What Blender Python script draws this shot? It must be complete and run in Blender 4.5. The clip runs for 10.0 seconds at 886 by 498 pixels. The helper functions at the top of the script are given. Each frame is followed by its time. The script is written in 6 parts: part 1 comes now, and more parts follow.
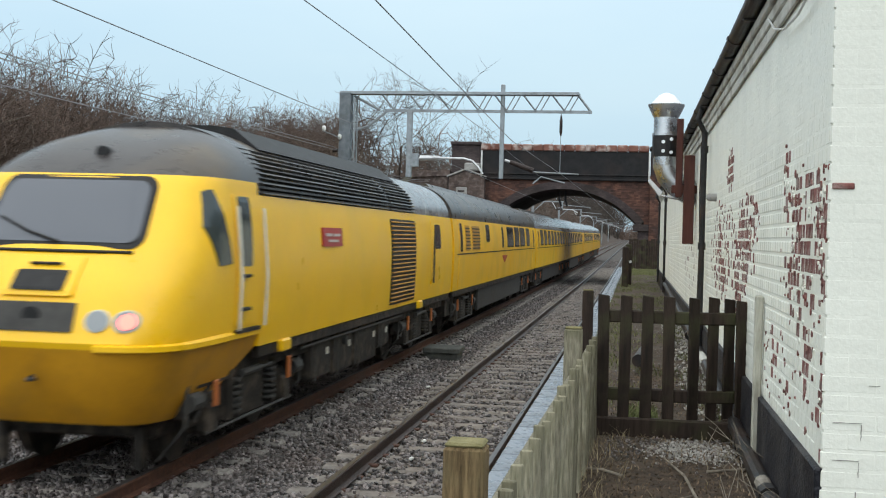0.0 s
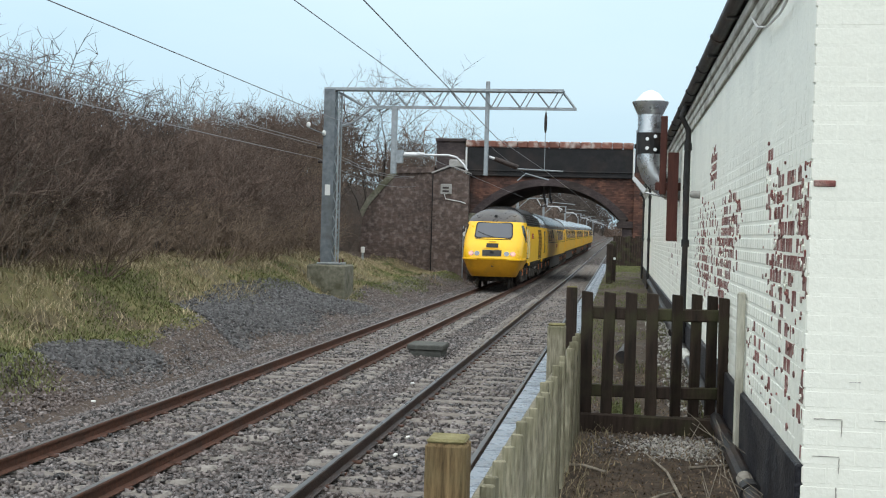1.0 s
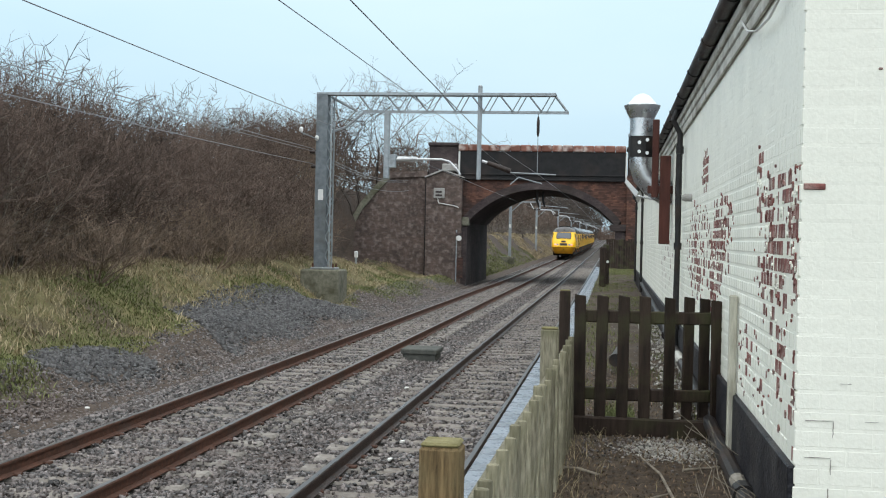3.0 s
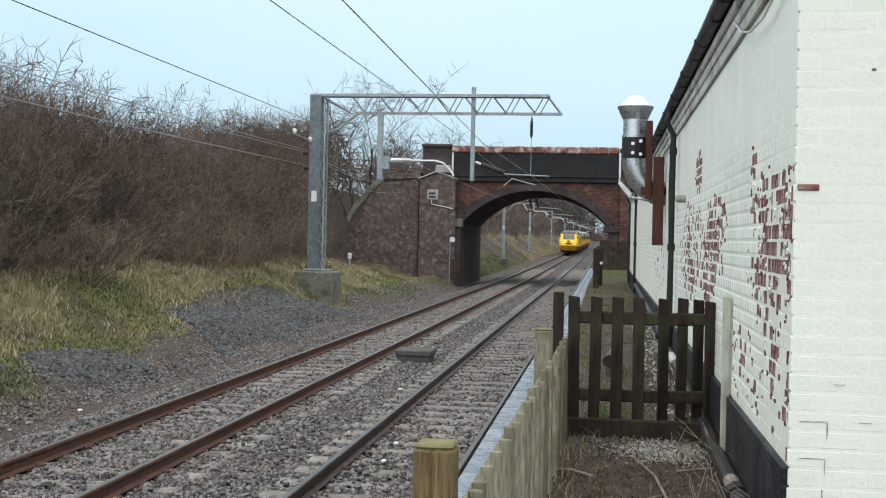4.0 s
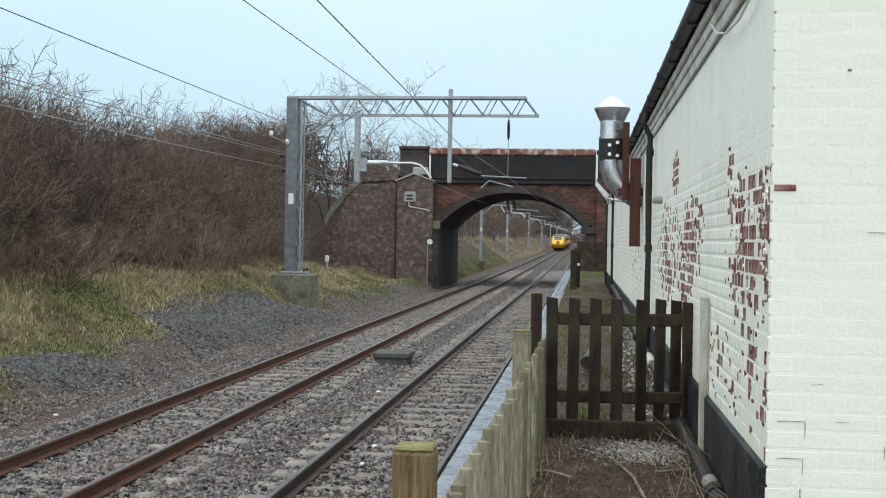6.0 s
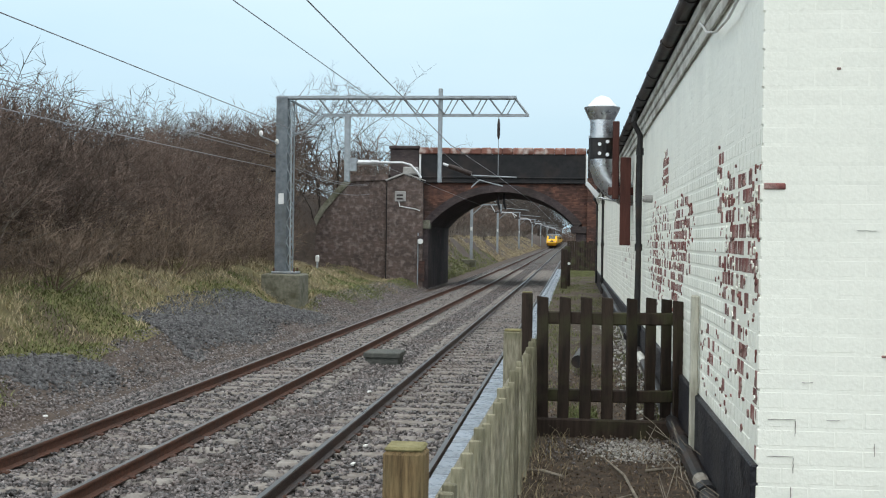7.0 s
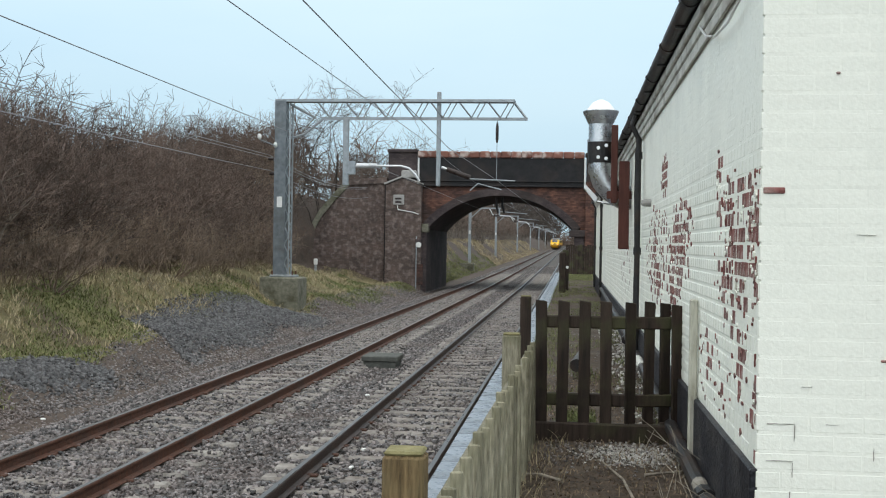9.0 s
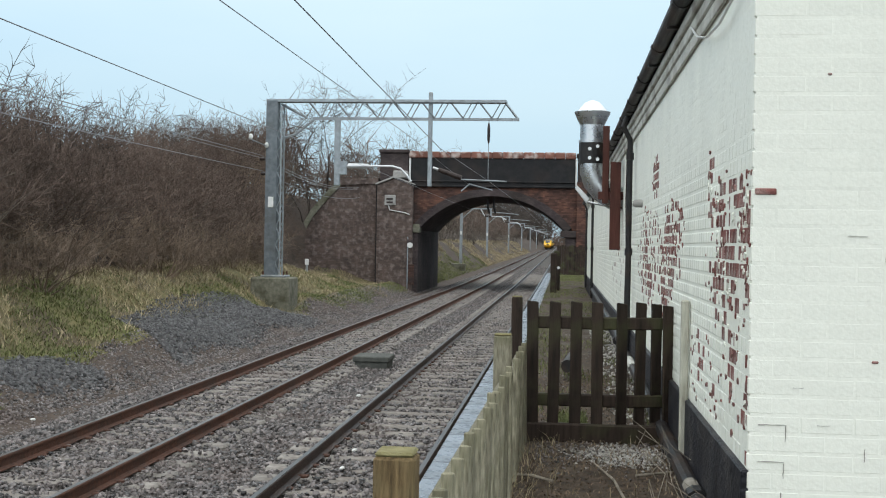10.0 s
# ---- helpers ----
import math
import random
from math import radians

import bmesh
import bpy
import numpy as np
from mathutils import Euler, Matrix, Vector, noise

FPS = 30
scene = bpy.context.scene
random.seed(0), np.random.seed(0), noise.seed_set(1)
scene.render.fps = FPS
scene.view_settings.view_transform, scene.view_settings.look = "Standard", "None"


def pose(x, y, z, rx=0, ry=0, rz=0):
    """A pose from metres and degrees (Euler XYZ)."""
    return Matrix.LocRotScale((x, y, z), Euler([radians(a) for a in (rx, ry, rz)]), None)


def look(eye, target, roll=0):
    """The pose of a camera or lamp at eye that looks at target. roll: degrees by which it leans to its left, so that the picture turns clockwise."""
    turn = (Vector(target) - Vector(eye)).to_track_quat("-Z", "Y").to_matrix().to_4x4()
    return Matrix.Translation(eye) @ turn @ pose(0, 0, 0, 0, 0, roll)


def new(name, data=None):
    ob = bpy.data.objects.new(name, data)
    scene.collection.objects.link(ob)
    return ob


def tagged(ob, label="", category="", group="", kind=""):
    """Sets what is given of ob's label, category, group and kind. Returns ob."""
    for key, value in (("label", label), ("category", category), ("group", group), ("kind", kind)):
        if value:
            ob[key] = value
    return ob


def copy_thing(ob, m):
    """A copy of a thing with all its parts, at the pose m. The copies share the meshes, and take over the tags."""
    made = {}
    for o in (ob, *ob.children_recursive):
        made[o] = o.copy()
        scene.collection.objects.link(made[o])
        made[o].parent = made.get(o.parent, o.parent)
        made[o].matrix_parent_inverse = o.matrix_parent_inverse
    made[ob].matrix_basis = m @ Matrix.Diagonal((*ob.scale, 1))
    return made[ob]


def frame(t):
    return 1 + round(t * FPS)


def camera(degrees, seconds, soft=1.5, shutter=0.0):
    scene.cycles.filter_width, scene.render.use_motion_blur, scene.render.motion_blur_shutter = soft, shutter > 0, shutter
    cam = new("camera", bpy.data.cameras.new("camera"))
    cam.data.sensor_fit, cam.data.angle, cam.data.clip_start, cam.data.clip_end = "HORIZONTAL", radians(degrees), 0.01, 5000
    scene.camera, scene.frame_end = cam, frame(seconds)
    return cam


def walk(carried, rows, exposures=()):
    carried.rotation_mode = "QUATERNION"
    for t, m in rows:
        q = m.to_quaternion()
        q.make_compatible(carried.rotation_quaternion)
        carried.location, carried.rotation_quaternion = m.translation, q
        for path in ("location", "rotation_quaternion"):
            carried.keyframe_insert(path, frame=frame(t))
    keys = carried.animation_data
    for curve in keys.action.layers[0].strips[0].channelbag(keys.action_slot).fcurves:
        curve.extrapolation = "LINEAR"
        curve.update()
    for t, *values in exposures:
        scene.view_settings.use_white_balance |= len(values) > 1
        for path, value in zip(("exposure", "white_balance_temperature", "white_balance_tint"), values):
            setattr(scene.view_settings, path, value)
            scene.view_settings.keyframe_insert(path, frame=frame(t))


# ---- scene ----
cam = camera(42.0, 10.0, soft=1.1, shutter=0.12)
PATH = [
    (0, (-0.013, 0.017, 2.498), (-0.341, 1.989, 2.474), 1.5),
    (0.5, (-0.011, 0.021, 2.499), (-0.32, 1.997, 2.474), 1.5),
    (1, (-0.005, 0.015, 2.497), (-0.307, 1.992, 2.468), 1.6),
    (1.5, (-0.003, 0.011, 2.499), (-0.301, 1.989, 2.467), 1.6),
    (2, (-0.003, -0.009, 2.5), (-0.303, 1.969, 2.47), 1.8),
    (2.5, (0.002, -0.016, 2.502), (-0.296, 1.962, 2.477), 1.4),
    (4, (-0.001, -0.003, 2.5), (-0.281, 1.978, 2.481), 1.2),
    (4.5, (0.0, 0.0, 2.5), (-0.27, 1.982, 2.482), 1.0),
    (5, (-0.002, 0.002, 2.499), (-0.264, 1.985, 2.482), 1.0),
    (5.5, (-0.005, 0.01, 2.498), (-0.257, 1.994, 2.483), 1.0),
    (7, (-0.006, 0.021, 2.497), (-0.231, 2.009, 2.482), 0.8),
    (7.5, (-0.01, 0.013, 2.499), (-0.235, 2.0, 2.482), 0.6),
    (8, (-0.012, 0.017, 2.498), (-0.239, 2.004, 2.481), 0.7),
    (8.5, (-0.013, 0.025, 2.497), (-0.24, 2.012, 2.483), 0.9),
    (9, (-0.011, 0.026, 2.498), (-0.233, 2.014, 2.489), 0.9),
    (9.5, (-0.013, 0.028, 2.498), (-0.227, 2.017, 2.49), 0.8),
    (10, (-0.013, 0.036, 2.498), (-0.22, 2.025, 2.49), 1.0),
]
walk(cam, [(t, look(eye, target, roll)) for t, eye, target, roll in PATH],
     exposures=[(0, -0.12), (0.6, -0.06), (1.2, 0.0), (4.5, 0.0), (10, -0.07)])

# ---- light: a bright, overcast winter sky ----
world = bpy.data.worlds.new("sky")
scene.world = world
world.use_nodes = True
wn, wl = world.node_tree.nodes, world.node_tree.links
wn.clear()
w_out, w_bg = wn.new("ShaderNodeOutputWorld"), wn.new("ShaderNodeBackground")
w_sky, w_mix = wn.new("ShaderNodeTexSky"), wn.new("ShaderNodeMix")
w_sky.sky_type, w_sky.sun_disc = "NISHITA", False
w_sky.sun_elevation, w_sky.sun_rotation = radians(44), radians(196)
w_sky.air_density, w_sky.dust_density, w_sky.ozone_density = 1.0, 1.5, 1.0
w_co, w_map, w_noise, w_ramp = (wn.new("ShaderNodeTexCoord"), wn.new("ShaderNodeMapping"), wn.new("ShaderNodeTexNoise"),
                                wn.new("ShaderNodeValToRGB"))
w_map.inputs["Scale"].default_value = (1.0, 1.0, 3.5)
w_noise.inputs["Scale"].default_value, w_noise.inputs["Detail"].default_value = 1.6, 5.0
w_ramp.color_ramp.elements[0].position, w_ramp.color_ramp.elements[1].position = 0.30, 0.72
w_ramp.color_ramp.elements[0].color = (2.9, 5.55, 7.6, 1)
w_ramp.color_ramp.elements[1].color = (4.4, 6.65, 7.95, 1)
w_mix.data_type = "RGBA"
w_mix.inputs["Factor"].default_value = 0.9
wl.new(w_co.outputs["Generated"], w_map.inputs["Vector"])
wl.new(w_map.outputs["Vector"], w_noise.inputs["Vector"])
wl.new(w_noise.outputs["Fac"], w_ramp.inputs["Fac"])
wl.new(w_sky.outputs["Color"], w_mix.inputs["A"])
wl.new(w_ramp.outputs["Color"], w_mix.inputs["B"])
# an overcast sky grows brighter and whiter towards the zenith
w_sep, w_max, w_pow, w_top = wn.new("ShaderNodeSeparateXYZ"), wn.new("ShaderNodeMath"), wn.new("ShaderNodeMath"), wn.new("ShaderNodeMix")
w_max.operation, w_pow.operation, w_top.data_type = "MAXIMUM", "POWER", "RGBA"
w_max.inputs[1].default_value, w_pow.inputs[1].default_value = 0.0, 1.0
w_top.inputs["B"].default_value = (16.2, 16.8, 16.8, 1)
wl.new(w_co.outputs["Generated"], w_sep.inputs["Vector"])
wl.new(w_sep.outputs["Z"], w_max.inputs[0])
wl.new(w_max.outputs[0], w_pow.inputs[0])
wl.new(w_pow.outputs[0], w_top.inputs["Factor"])
w_low, w_fall = wn.new("ShaderNodeMix"), wn.new("ShaderNodeMapRange")
w_low.data_type = "RGBA"
w_low.inputs["B"].default_value = (6.3, 7.5, 7.95, 1)
w_fall.inputs["From Min"].default_value, w_fall.inputs["From Max"].default_value = 0.03, 0.17
w_fall.inputs["To Min"].default_value, w_fall.inputs["To Max"].default_value = 0.45, 0.0
wl.new(w_sep.outputs["Z"], w_fall.inputs["Value"])
wl.new(w_fall.outputs["Result"], w_low.inputs["Factor"])
wl.new(w_mix.outputs["Result"], w_low.inputs["A"])
wl.new(w_low.outputs["Result"], w_top.inputs["A"])
wl.new(w_top.outputs["Result"], w_bg.inputs["Color"])
w_bg.inputs["Strength"].default_value = 0.115
wl.new(w_bg.outputs["Background"], w_out.inputs["Surface"])
sun_data = bpy.data.lights.new("sun", "SUN")
sun_data.energy, sun_data.angle, sun_data.color = 1.7, radians(110), (1.0, 0.98, 0.96)
sun = new("sun", sun_data)
sun.matrix_world = look((-16, -57, 58), (0, 0, 0))

# ---- building helpers ----


class Solid:
    """Collects vertices, faces and material slots of one mesh."""

    def __init__(self):
        self.v, self.f, self.m = [], [], []

    def add(self, verts, faces, slot=0):
        n = len(self.v)
        self.v += [tuple(p) for p in verts]
        self.f += [tuple(i + n for i in face) for face in faces]
        self.m += [slot] * len(faces)
        return self

    def box(self, x0, x1, y0, y1, z0, z1, slot=0, at=None):
        pts = [Vector((x, y, z)) for z in (z0, z1) for y in (y0, y1) for x in (x0, x1)]
        if at is not None:
            pts = [at @ p for p in pts]
        return self.add(pts, [(0, 2, 3, 1), (4, 5, 7, 6), (0, 1, 5, 4), (2, 6, 7, 3), (0, 4, 6, 2), (1, 3, 7, 5)], slot)

    def soft(self, x0, x1, y0, y1, z0, z1, c=0.01, slot=0, at=None):
        """A box with chamfered edges."""
        bm = bmesh.new()
        bmesh.ops.create_cube(bm, size=1)
        for v in bm.verts:
            v.co = (x0 + (v.co.x + .5) * (x1 - x0), y0 + (v.co.y + .5) * (y1 - y0), z0 + (v.co.z + .5) * (z1 - z0))
        bmesh.ops.bevel(bm, geom=bm.edges[:], offset=c, segments=1, affect="EDGES", profile=0.5)
        if at is not None:
            bmesh.ops.transform(bm, matrix=at, verts=bm.verts[:])
        bm.verts.index_update()
        self.add([v.co.copy() for v in bm.verts], [[v.index for v in f.verts] for f in bm.faces], slot)
        bm.free()
        return self

    def tube(self, points, radius, n=8, slot=0, closed=True):
        """A round bar along points; radius: one number or one for each point."""
        points = [Vector(p) for p in points]
        radii = radius if isinstance(radius, (list, tuple)) else [radius] * len(points)
        rings = []
        for i, p in enumerate(points):
            d = (points[min(i + 1, len(points) - 1)] - points[max(i - 1, 0)]).normalized()
            side = d.cross(Vector((0, 0, 1)) if abs(d.z) < 0.9 else Vector((1, 0, 0))).normalized()
            up = side.cross(d)
            rings.append([p + radii[i] * (math.cos(a) * side + math.sin(a) * up) for a in (2 * math.pi * k / n for k in range(n))])
        verts = [q for ring in rings for q in ring]
        faces = [(i * n + k, i * n + (k + 1) % n, (i + 1) * n + (k + 1) % n, (i + 1) * n + k)
                 for i in range(len(rings) - 1) for k in range(n)]
        if closed:
            faces += [tuple(reversed(range(n))), tuple(range((len(rings) - 1) * n, len(rings) * n))]
        return self.add(verts, faces, slot)

    def prism(self, outline, a, b, axis="y", slot=0):
        """An outline of 2D points, extruded from a to b along an axis (outline in the other two, in order)."""
        def put(p, s):
            return {"y": (p[0], s, p[1]), "x": (s, p[0], p[1]), "z": (p[0], p[1], s)}[axis]
        n = len(outline)
        verts = [put(p, a) for p in outline] + [put(p, b) for p in outline]
        faces = [(k, (k + 1) % n, n + (k + 1) % n, n + k) for k in range(n)] + [tuple(reversed(range(n))), tuple(range(n, 2 * n))]
        return self.add(verts, faces, slot)

    def mesh(self, name, mats, smooth=False):
        me = bpy.data.meshes.new(name)
        me.from_pydata(self.v, [], self.f)
        for m in mats if isinstance(mats, (list, tuple)) else [mats]:
            me.materials.append(m)
        me.polygons.foreach_set("material_index", self.m)
        bm = bmesh.new()
        bm.from_mesh(me)
        bmesh.ops.recalc_face_normals(bm, faces=bm.faces[:])
        bm.to_mesh(me)
        bm.free()
        if smooth:
            me.polygons.foreach_set("use_smooth", [True] * len(me.polygons))
            me.set_sharp_from_angle(angle=radians(35))
        return me


def part(name, solid, mats, parent=None, label="", smooth=False):
    """One mesh object, under a thing or a part if given."""
    ob = new(name, solid if isinstance(solid, bpy.types.Mesh) else solid.mesh(name, mats, smooth))
    if parent is not None:
        ob.parent = parent
    return tagged(ob, label)


def thing(name, label, category, group="", kind="", at=None):
    ob = tagged(new(name), label, category, group, kind)
    if at is not None:
        ob.matrix_basis = at
    return ob


def cloud_mesh(name, verts, faces, mat):
    """A mesh from two arrays: many small pieces of triangles or quads."""
    me = bpy.data.meshes.new(name)
    n, k = faces.shape
    me.vertices.add(len(verts))
    me.vertices.foreach_set("co", verts.astype(np.float32).ravel())
    me.loops.add(n * k)
    me.loops.foreach_set("vertex_index", faces.astype(np.int32).ravel())
    me.polygons.add(n)
    me.polygons.foreach_set("loop_start", np.arange(0, n * k, k, dtype=np.int32))
    me.materials.append(mat)
    me.update(calc_edges=True)
    return me


# ---- materials ----


def material(name, low, high, rough=0.7, scale=6.0, metal=0.0, bump=0.2, bump_scale=60.0, vary="", spread=0.25, dirt=None,
             dirt_scale=1.2, dirt_amount=0.5, stretch=(1, 1, 1), gloss_vary=0.15, spec=0.22):
    """Grain between two colours, larger stains, small relief; vary: 'object' or 'island' for piece-to-piece change."""
    m = bpy.data.materials.new(name)
    m.use_nodes = True
    nt = m.node_tree
    n, l = nt.nodes, nt.links
    b = n["Principled BSDF"]
    co = n.new("ShaderNodeTexCoord")
    mp = n.new("ShaderNodeMapping")
    mp.inputs["Scale"].default_value = stretch
    l.new(co.outputs["Object"], mp.inputs["Vector"])
    t1 = n.new("ShaderNodeTexNoise")
    t1.inputs["Scale"].default_value, t1.inputs["Detail"].default_value, t1.inputs["Roughness"].default_value = scale, 6, 0.65
    l.new(mp.outputs["Vector"], t1.inputs["Vector"])
    r1 = n.new("ShaderNodeValToRGB")
    r1.color_ramp.elements[0].position, r1.color_ramp.elements[1].position = 0.3, 0.7
    r1.color_ramp.elements[0].color, r1.color_ramp.elements[1].color = (*low, 1), (*high, 1)
    l.new(t1.outputs["Fac"], r1.inputs["Fac"])
    col = r1.outputs["Color"]
    if vary:
        if vary == "object":
            rnd = n.new("ShaderNodeObjectInfo").outputs["Random"]
        else:
            rnd = n.new("ShaderNodeNewGeometry").outputs["Random Per Island"]
        mr = n.new("ShaderNodeMapRange")
        mr.inputs["To Min"].default_value, mr.inputs["To Max"].default_value = 1 - spread, 1 + spread
        l.new(rnd, mr.inputs["Value"])
        hs = n.new("ShaderNodeHueSaturation")
        l.new(mr.outputs["Result"], hs.inputs["Value"])
        l.new(col, hs.inputs["Color"])
        col = hs.outputs["Color"]
    if dirt:
        t2 = n.new("ShaderNodeTexNoise")
        t2.inputs["Scale"].default_value, t2.inputs["Detail"].default_value = dirt_scale, 5
        l.new(co.outputs["Object"], t2.inputs["Vector"])
        r2 = n.new("ShaderNodeValToRGB")
        r2.color_ramp.elements[0].position, r2.color_ramp.elements[1].position = 0.48, 0.68
        r2.color_ramp.elements[0].color = (0, 0, 0, 1)
        r2.color_ramp.elements[1].color = (dirt_amount, dirt_amount, dirt_amount, 1)
        l.new(t2.outputs["Fac"], r2.inputs["Fac"])
        mx = n.new("ShaderNodeMix")
        mx.data_type = "RGBA"
        l.new(r2.outputs["Color"], mx.inputs["Factor"])
        l.new(col, mx.inputs["A"])
        mx.inputs["B"].default_value = (*dirt, 1)
        col = mx.outputs["Result"]
    l.new(col, b.inputs["Base Color"])
    b.inputs["Metallic"].default_value = metal
    b.inputs["Specular IOR Level"].default_value = spec
    rr = n.new("ShaderNodeMapRange")
    rr.inputs["To Min"].default_value, rr.inputs["To Max"].default_value = max(0.03, rough - gloss_vary), min(1, rough + gloss_vary)
    l.new(t1.outputs["Fac"], rr.inputs["Value"])
    l.new(rr.outputs["Result"], b.inputs["Roughness"])
    if bump:
        t3 = n.new("ShaderNodeTexNoise")
        t3.inputs["Scale"].default_value, t3.inputs["Detail"].default_value = bump_scale, 4
        l.new(mp.outputs["Vector"], t3.inputs["Vector"])
        bp = n.new("ShaderNodeBump")
        bp.inputs["Strength"].default_value, bp.inputs["Distance"].default_value = bump, 0.02
        l.new(t3.outputs["Fac"], bp.inputs["Height"])
        l.new(bp.outputs["Normal"], b.inputs["Normal"])
    return m


def plain(name, colour, rough=0.5, metal=0.0, emit=0.0):
    m = bpy.data.materials.new(name)
    m.use_nodes = True
    b = m.node_tree.nodes["Principled BSDF"]
    b.inputs["Base Color"].default_value = (*colour, 1)
    b.inputs["Roughness"].default_value, b.inputs["Metallic"].default_value = rough, metal
    if emit:
        b.inputs["Emission Color"].default_value = (*colour, 1)
        b.inputs["Emission Strength"].default_value = emit
    return m


M_SOIL = material("wet_brown_soil", (0.026, 0.018, 0.013), (0.10, 0.072, 0.05), 0.85, 9.0, bump=1.0, bump_scale=30, dirt=(0.12, 0.105, 0.085), dirt_scale=1.4, dirt_amount=0.5)
M_BANK = material("bank_turf", (0.078, 0.072, 0.03), (0.18, 0.155, 0.072), 0.95, 2.5, bump=0.8, bump_scale=16, dirt=(0.085, 0.064, 0.045), dirt_scale=0.6, dirt_amount=0.9)
M_CESS = material("stony_brown_earth", (0.036, 0.027, 0.022), (0.115, 0.088, 0.072), 0.9, 5.0, bump=1.0, bump_scale=26, dirt=(0.075, 0.055, 0.042), dirt_scale=0.7, dirt_amount=0.8)
M_BALLAST_BED = material("ballast_bed", (0.03, 0.026, 0.024), (0.11, 0.10, 0.092), 0.85, 22.0, bump=1.0, bump_scale=24, dirt=(0.10, 0.075, 0.06), dirt_scale=0.6)
M_STONE = material("ballast_stone", (0.045, 0.040, 0.039), (0.19, 0.167, 0.16), 0.4, 9.0, bump=0.3, vary="island", spread=0.95, dirt=(0.14, 0.102, 0.088), dirt_scale=0.5, dirt_amount=0.5, spec=0.4)
M_DARK_STONE = material("grey_stone_chippings", (0.05, 0.049, 0.05), (0.13, 0.126, 0.127), 0.5, 9.0, bump=0.3, vary="island", spread=0.5)
M_SLEEPER = material("sleeper_concrete", (0.15, 0.137, 0.122), (0.29, 0.268, 0.245), 0.85, 8, bump=0.3, dirt=(0.13, 0.10, 0.08), dirt_scale=2.5, vary="object", spread=0.15)
M_RUST = material("rail_rust", (0.055, 0.026, 0.017), (0.13, 0.06, 0.04), 0.7, 14, bump=0.3, dirt=(0.05, 0.04, 0.035))
M_DARK_RUST = material("dark_oily_rail", (0.022, 0.015, 0.013), (0.07, 0.045, 0.036), 0.45, 14, bump=0.25, dirt=(0.09, 0.05, 0.035), dirt_scale=1.2, dirt_amount=0.5)
M_RAIL_TOP_DARK = material("dark_worn_rail_head", (0.05, 0.043, 0.04), (0.12, 0.105, 0.098), 0.3, 20, metal=0.6, bump=0.05, stretch=(1, 0.05, 1))
M_RAIL_TOP = material("polished_rail_head", (0.09, 0.08, 0.075), (0.20, 0.185, 0.175), 0.35, 20, metal=0.8, bump=0.05, stretch=(1, 0.05, 1))
M_CONCRETE = material("weathered_concrete", (0.10, 0.097, 0.07), (0.23, 0.22, 0.175), 0.9, 7, bump=0.5, dirt=(0.05, 0.052, 0.026), dirt_scale=1.3, dirt_amount=0.9)
M_COPING = material("wet_coping_slab", (0.14, 0.16, 0.19), (0.26, 0.29, 0.33), 0.28, 5, bump=0.15, dirt=(0.10, 0.10, 0.10), dirt_scale=2.0, vary="object", spread=0.2)
M_STEEL = material("galvanised_steel", (0.22, 0.245, 0.26), (0.36, 0.39, 0.41), 0.5, 7, metal=0.35, bump=0.08, dirt=(0.20, 0.20, 0.19), dirt_scale=1.5)

# ---- ground, track bed and rails ----
FAR_TRACK, NEAR_TRACK = -5.61, -2.25
RAIL_XS = (-6.35, -4.87, -2.98, -1.54)
PLATFORM = 0.95


def grade(y):
    """The line climbs gently beyond the bridge."""
    return 0.0042 * max(0.0, y - 72.0)


def climb(s):
    s.v = [(x, y, z + grade(y)) for x, y, z in s.v]
    return s


def smooth_step(a, b, x):
    t = min(1.0, max(0.0, (x - a) / (b - a)))
    return t * t * (3 - 2 * t)


def bank_height(x, y):
    return bank_shape(x, y) + grade(y)


def bank_shape(x, y):
    """Height of the ground left of the tracks, and on the right beyond the bridge."""
    u = noise.noise(Vector((x * 0.35, y * 0.22, 3.1))) * 0.22 + noise.noise(Vector((x * 1.3, y * 1.1, 7.7))) * 0.06
    if x < -7.6:
        s = -x
        beyond = smooth_step(64, 82, y)
        z = -0.45 + 0.75 * smooth_step(8.0, 10.2, s) + 1.15 * smooth_step(10.2, 13.2, s) + 0.9 * smooth_step(12.5, 20, s) + 1.6 * smooth_step(20, 60, s)
        z += beyond * (1.1 * smooth_step(8.6, 12.5, s) + 1.6 * smooth_step(13, 24, s))
        road = smooth_step(52, 66, y) * (1 - smooth_step(79, 92, y))
        z += road * smooth_step(15.8, 18.0, s) * max(0, 5.7 - z)
        z -= 0.85 * smooth_step(50, 61, y) * (1 - smooth_step(66, 69, y)) * smooth_step(9.5, 12.5, s) * (1 - smooth_step(15.6, 17, s))
        z -= 0.34 * math.exp(-((x + 10.1) / 0.9) ** 2 - ((y - 41.0) / 2.2) ** 2)
        return z + u * smooth_step(7.9, 9.5, s) * (1 - 0.75 * road)
    if x > -0.3:
        z = -0.45 + smooth_step(76, 84, y) * 4.6 * smooth_step(0.6, 6, x) + 1.5 * smooth_step(90, 140, y) * smooth_step(2, 20, x)
        return z + u * smooth_step(0.4, 2, x)
    return -0.45


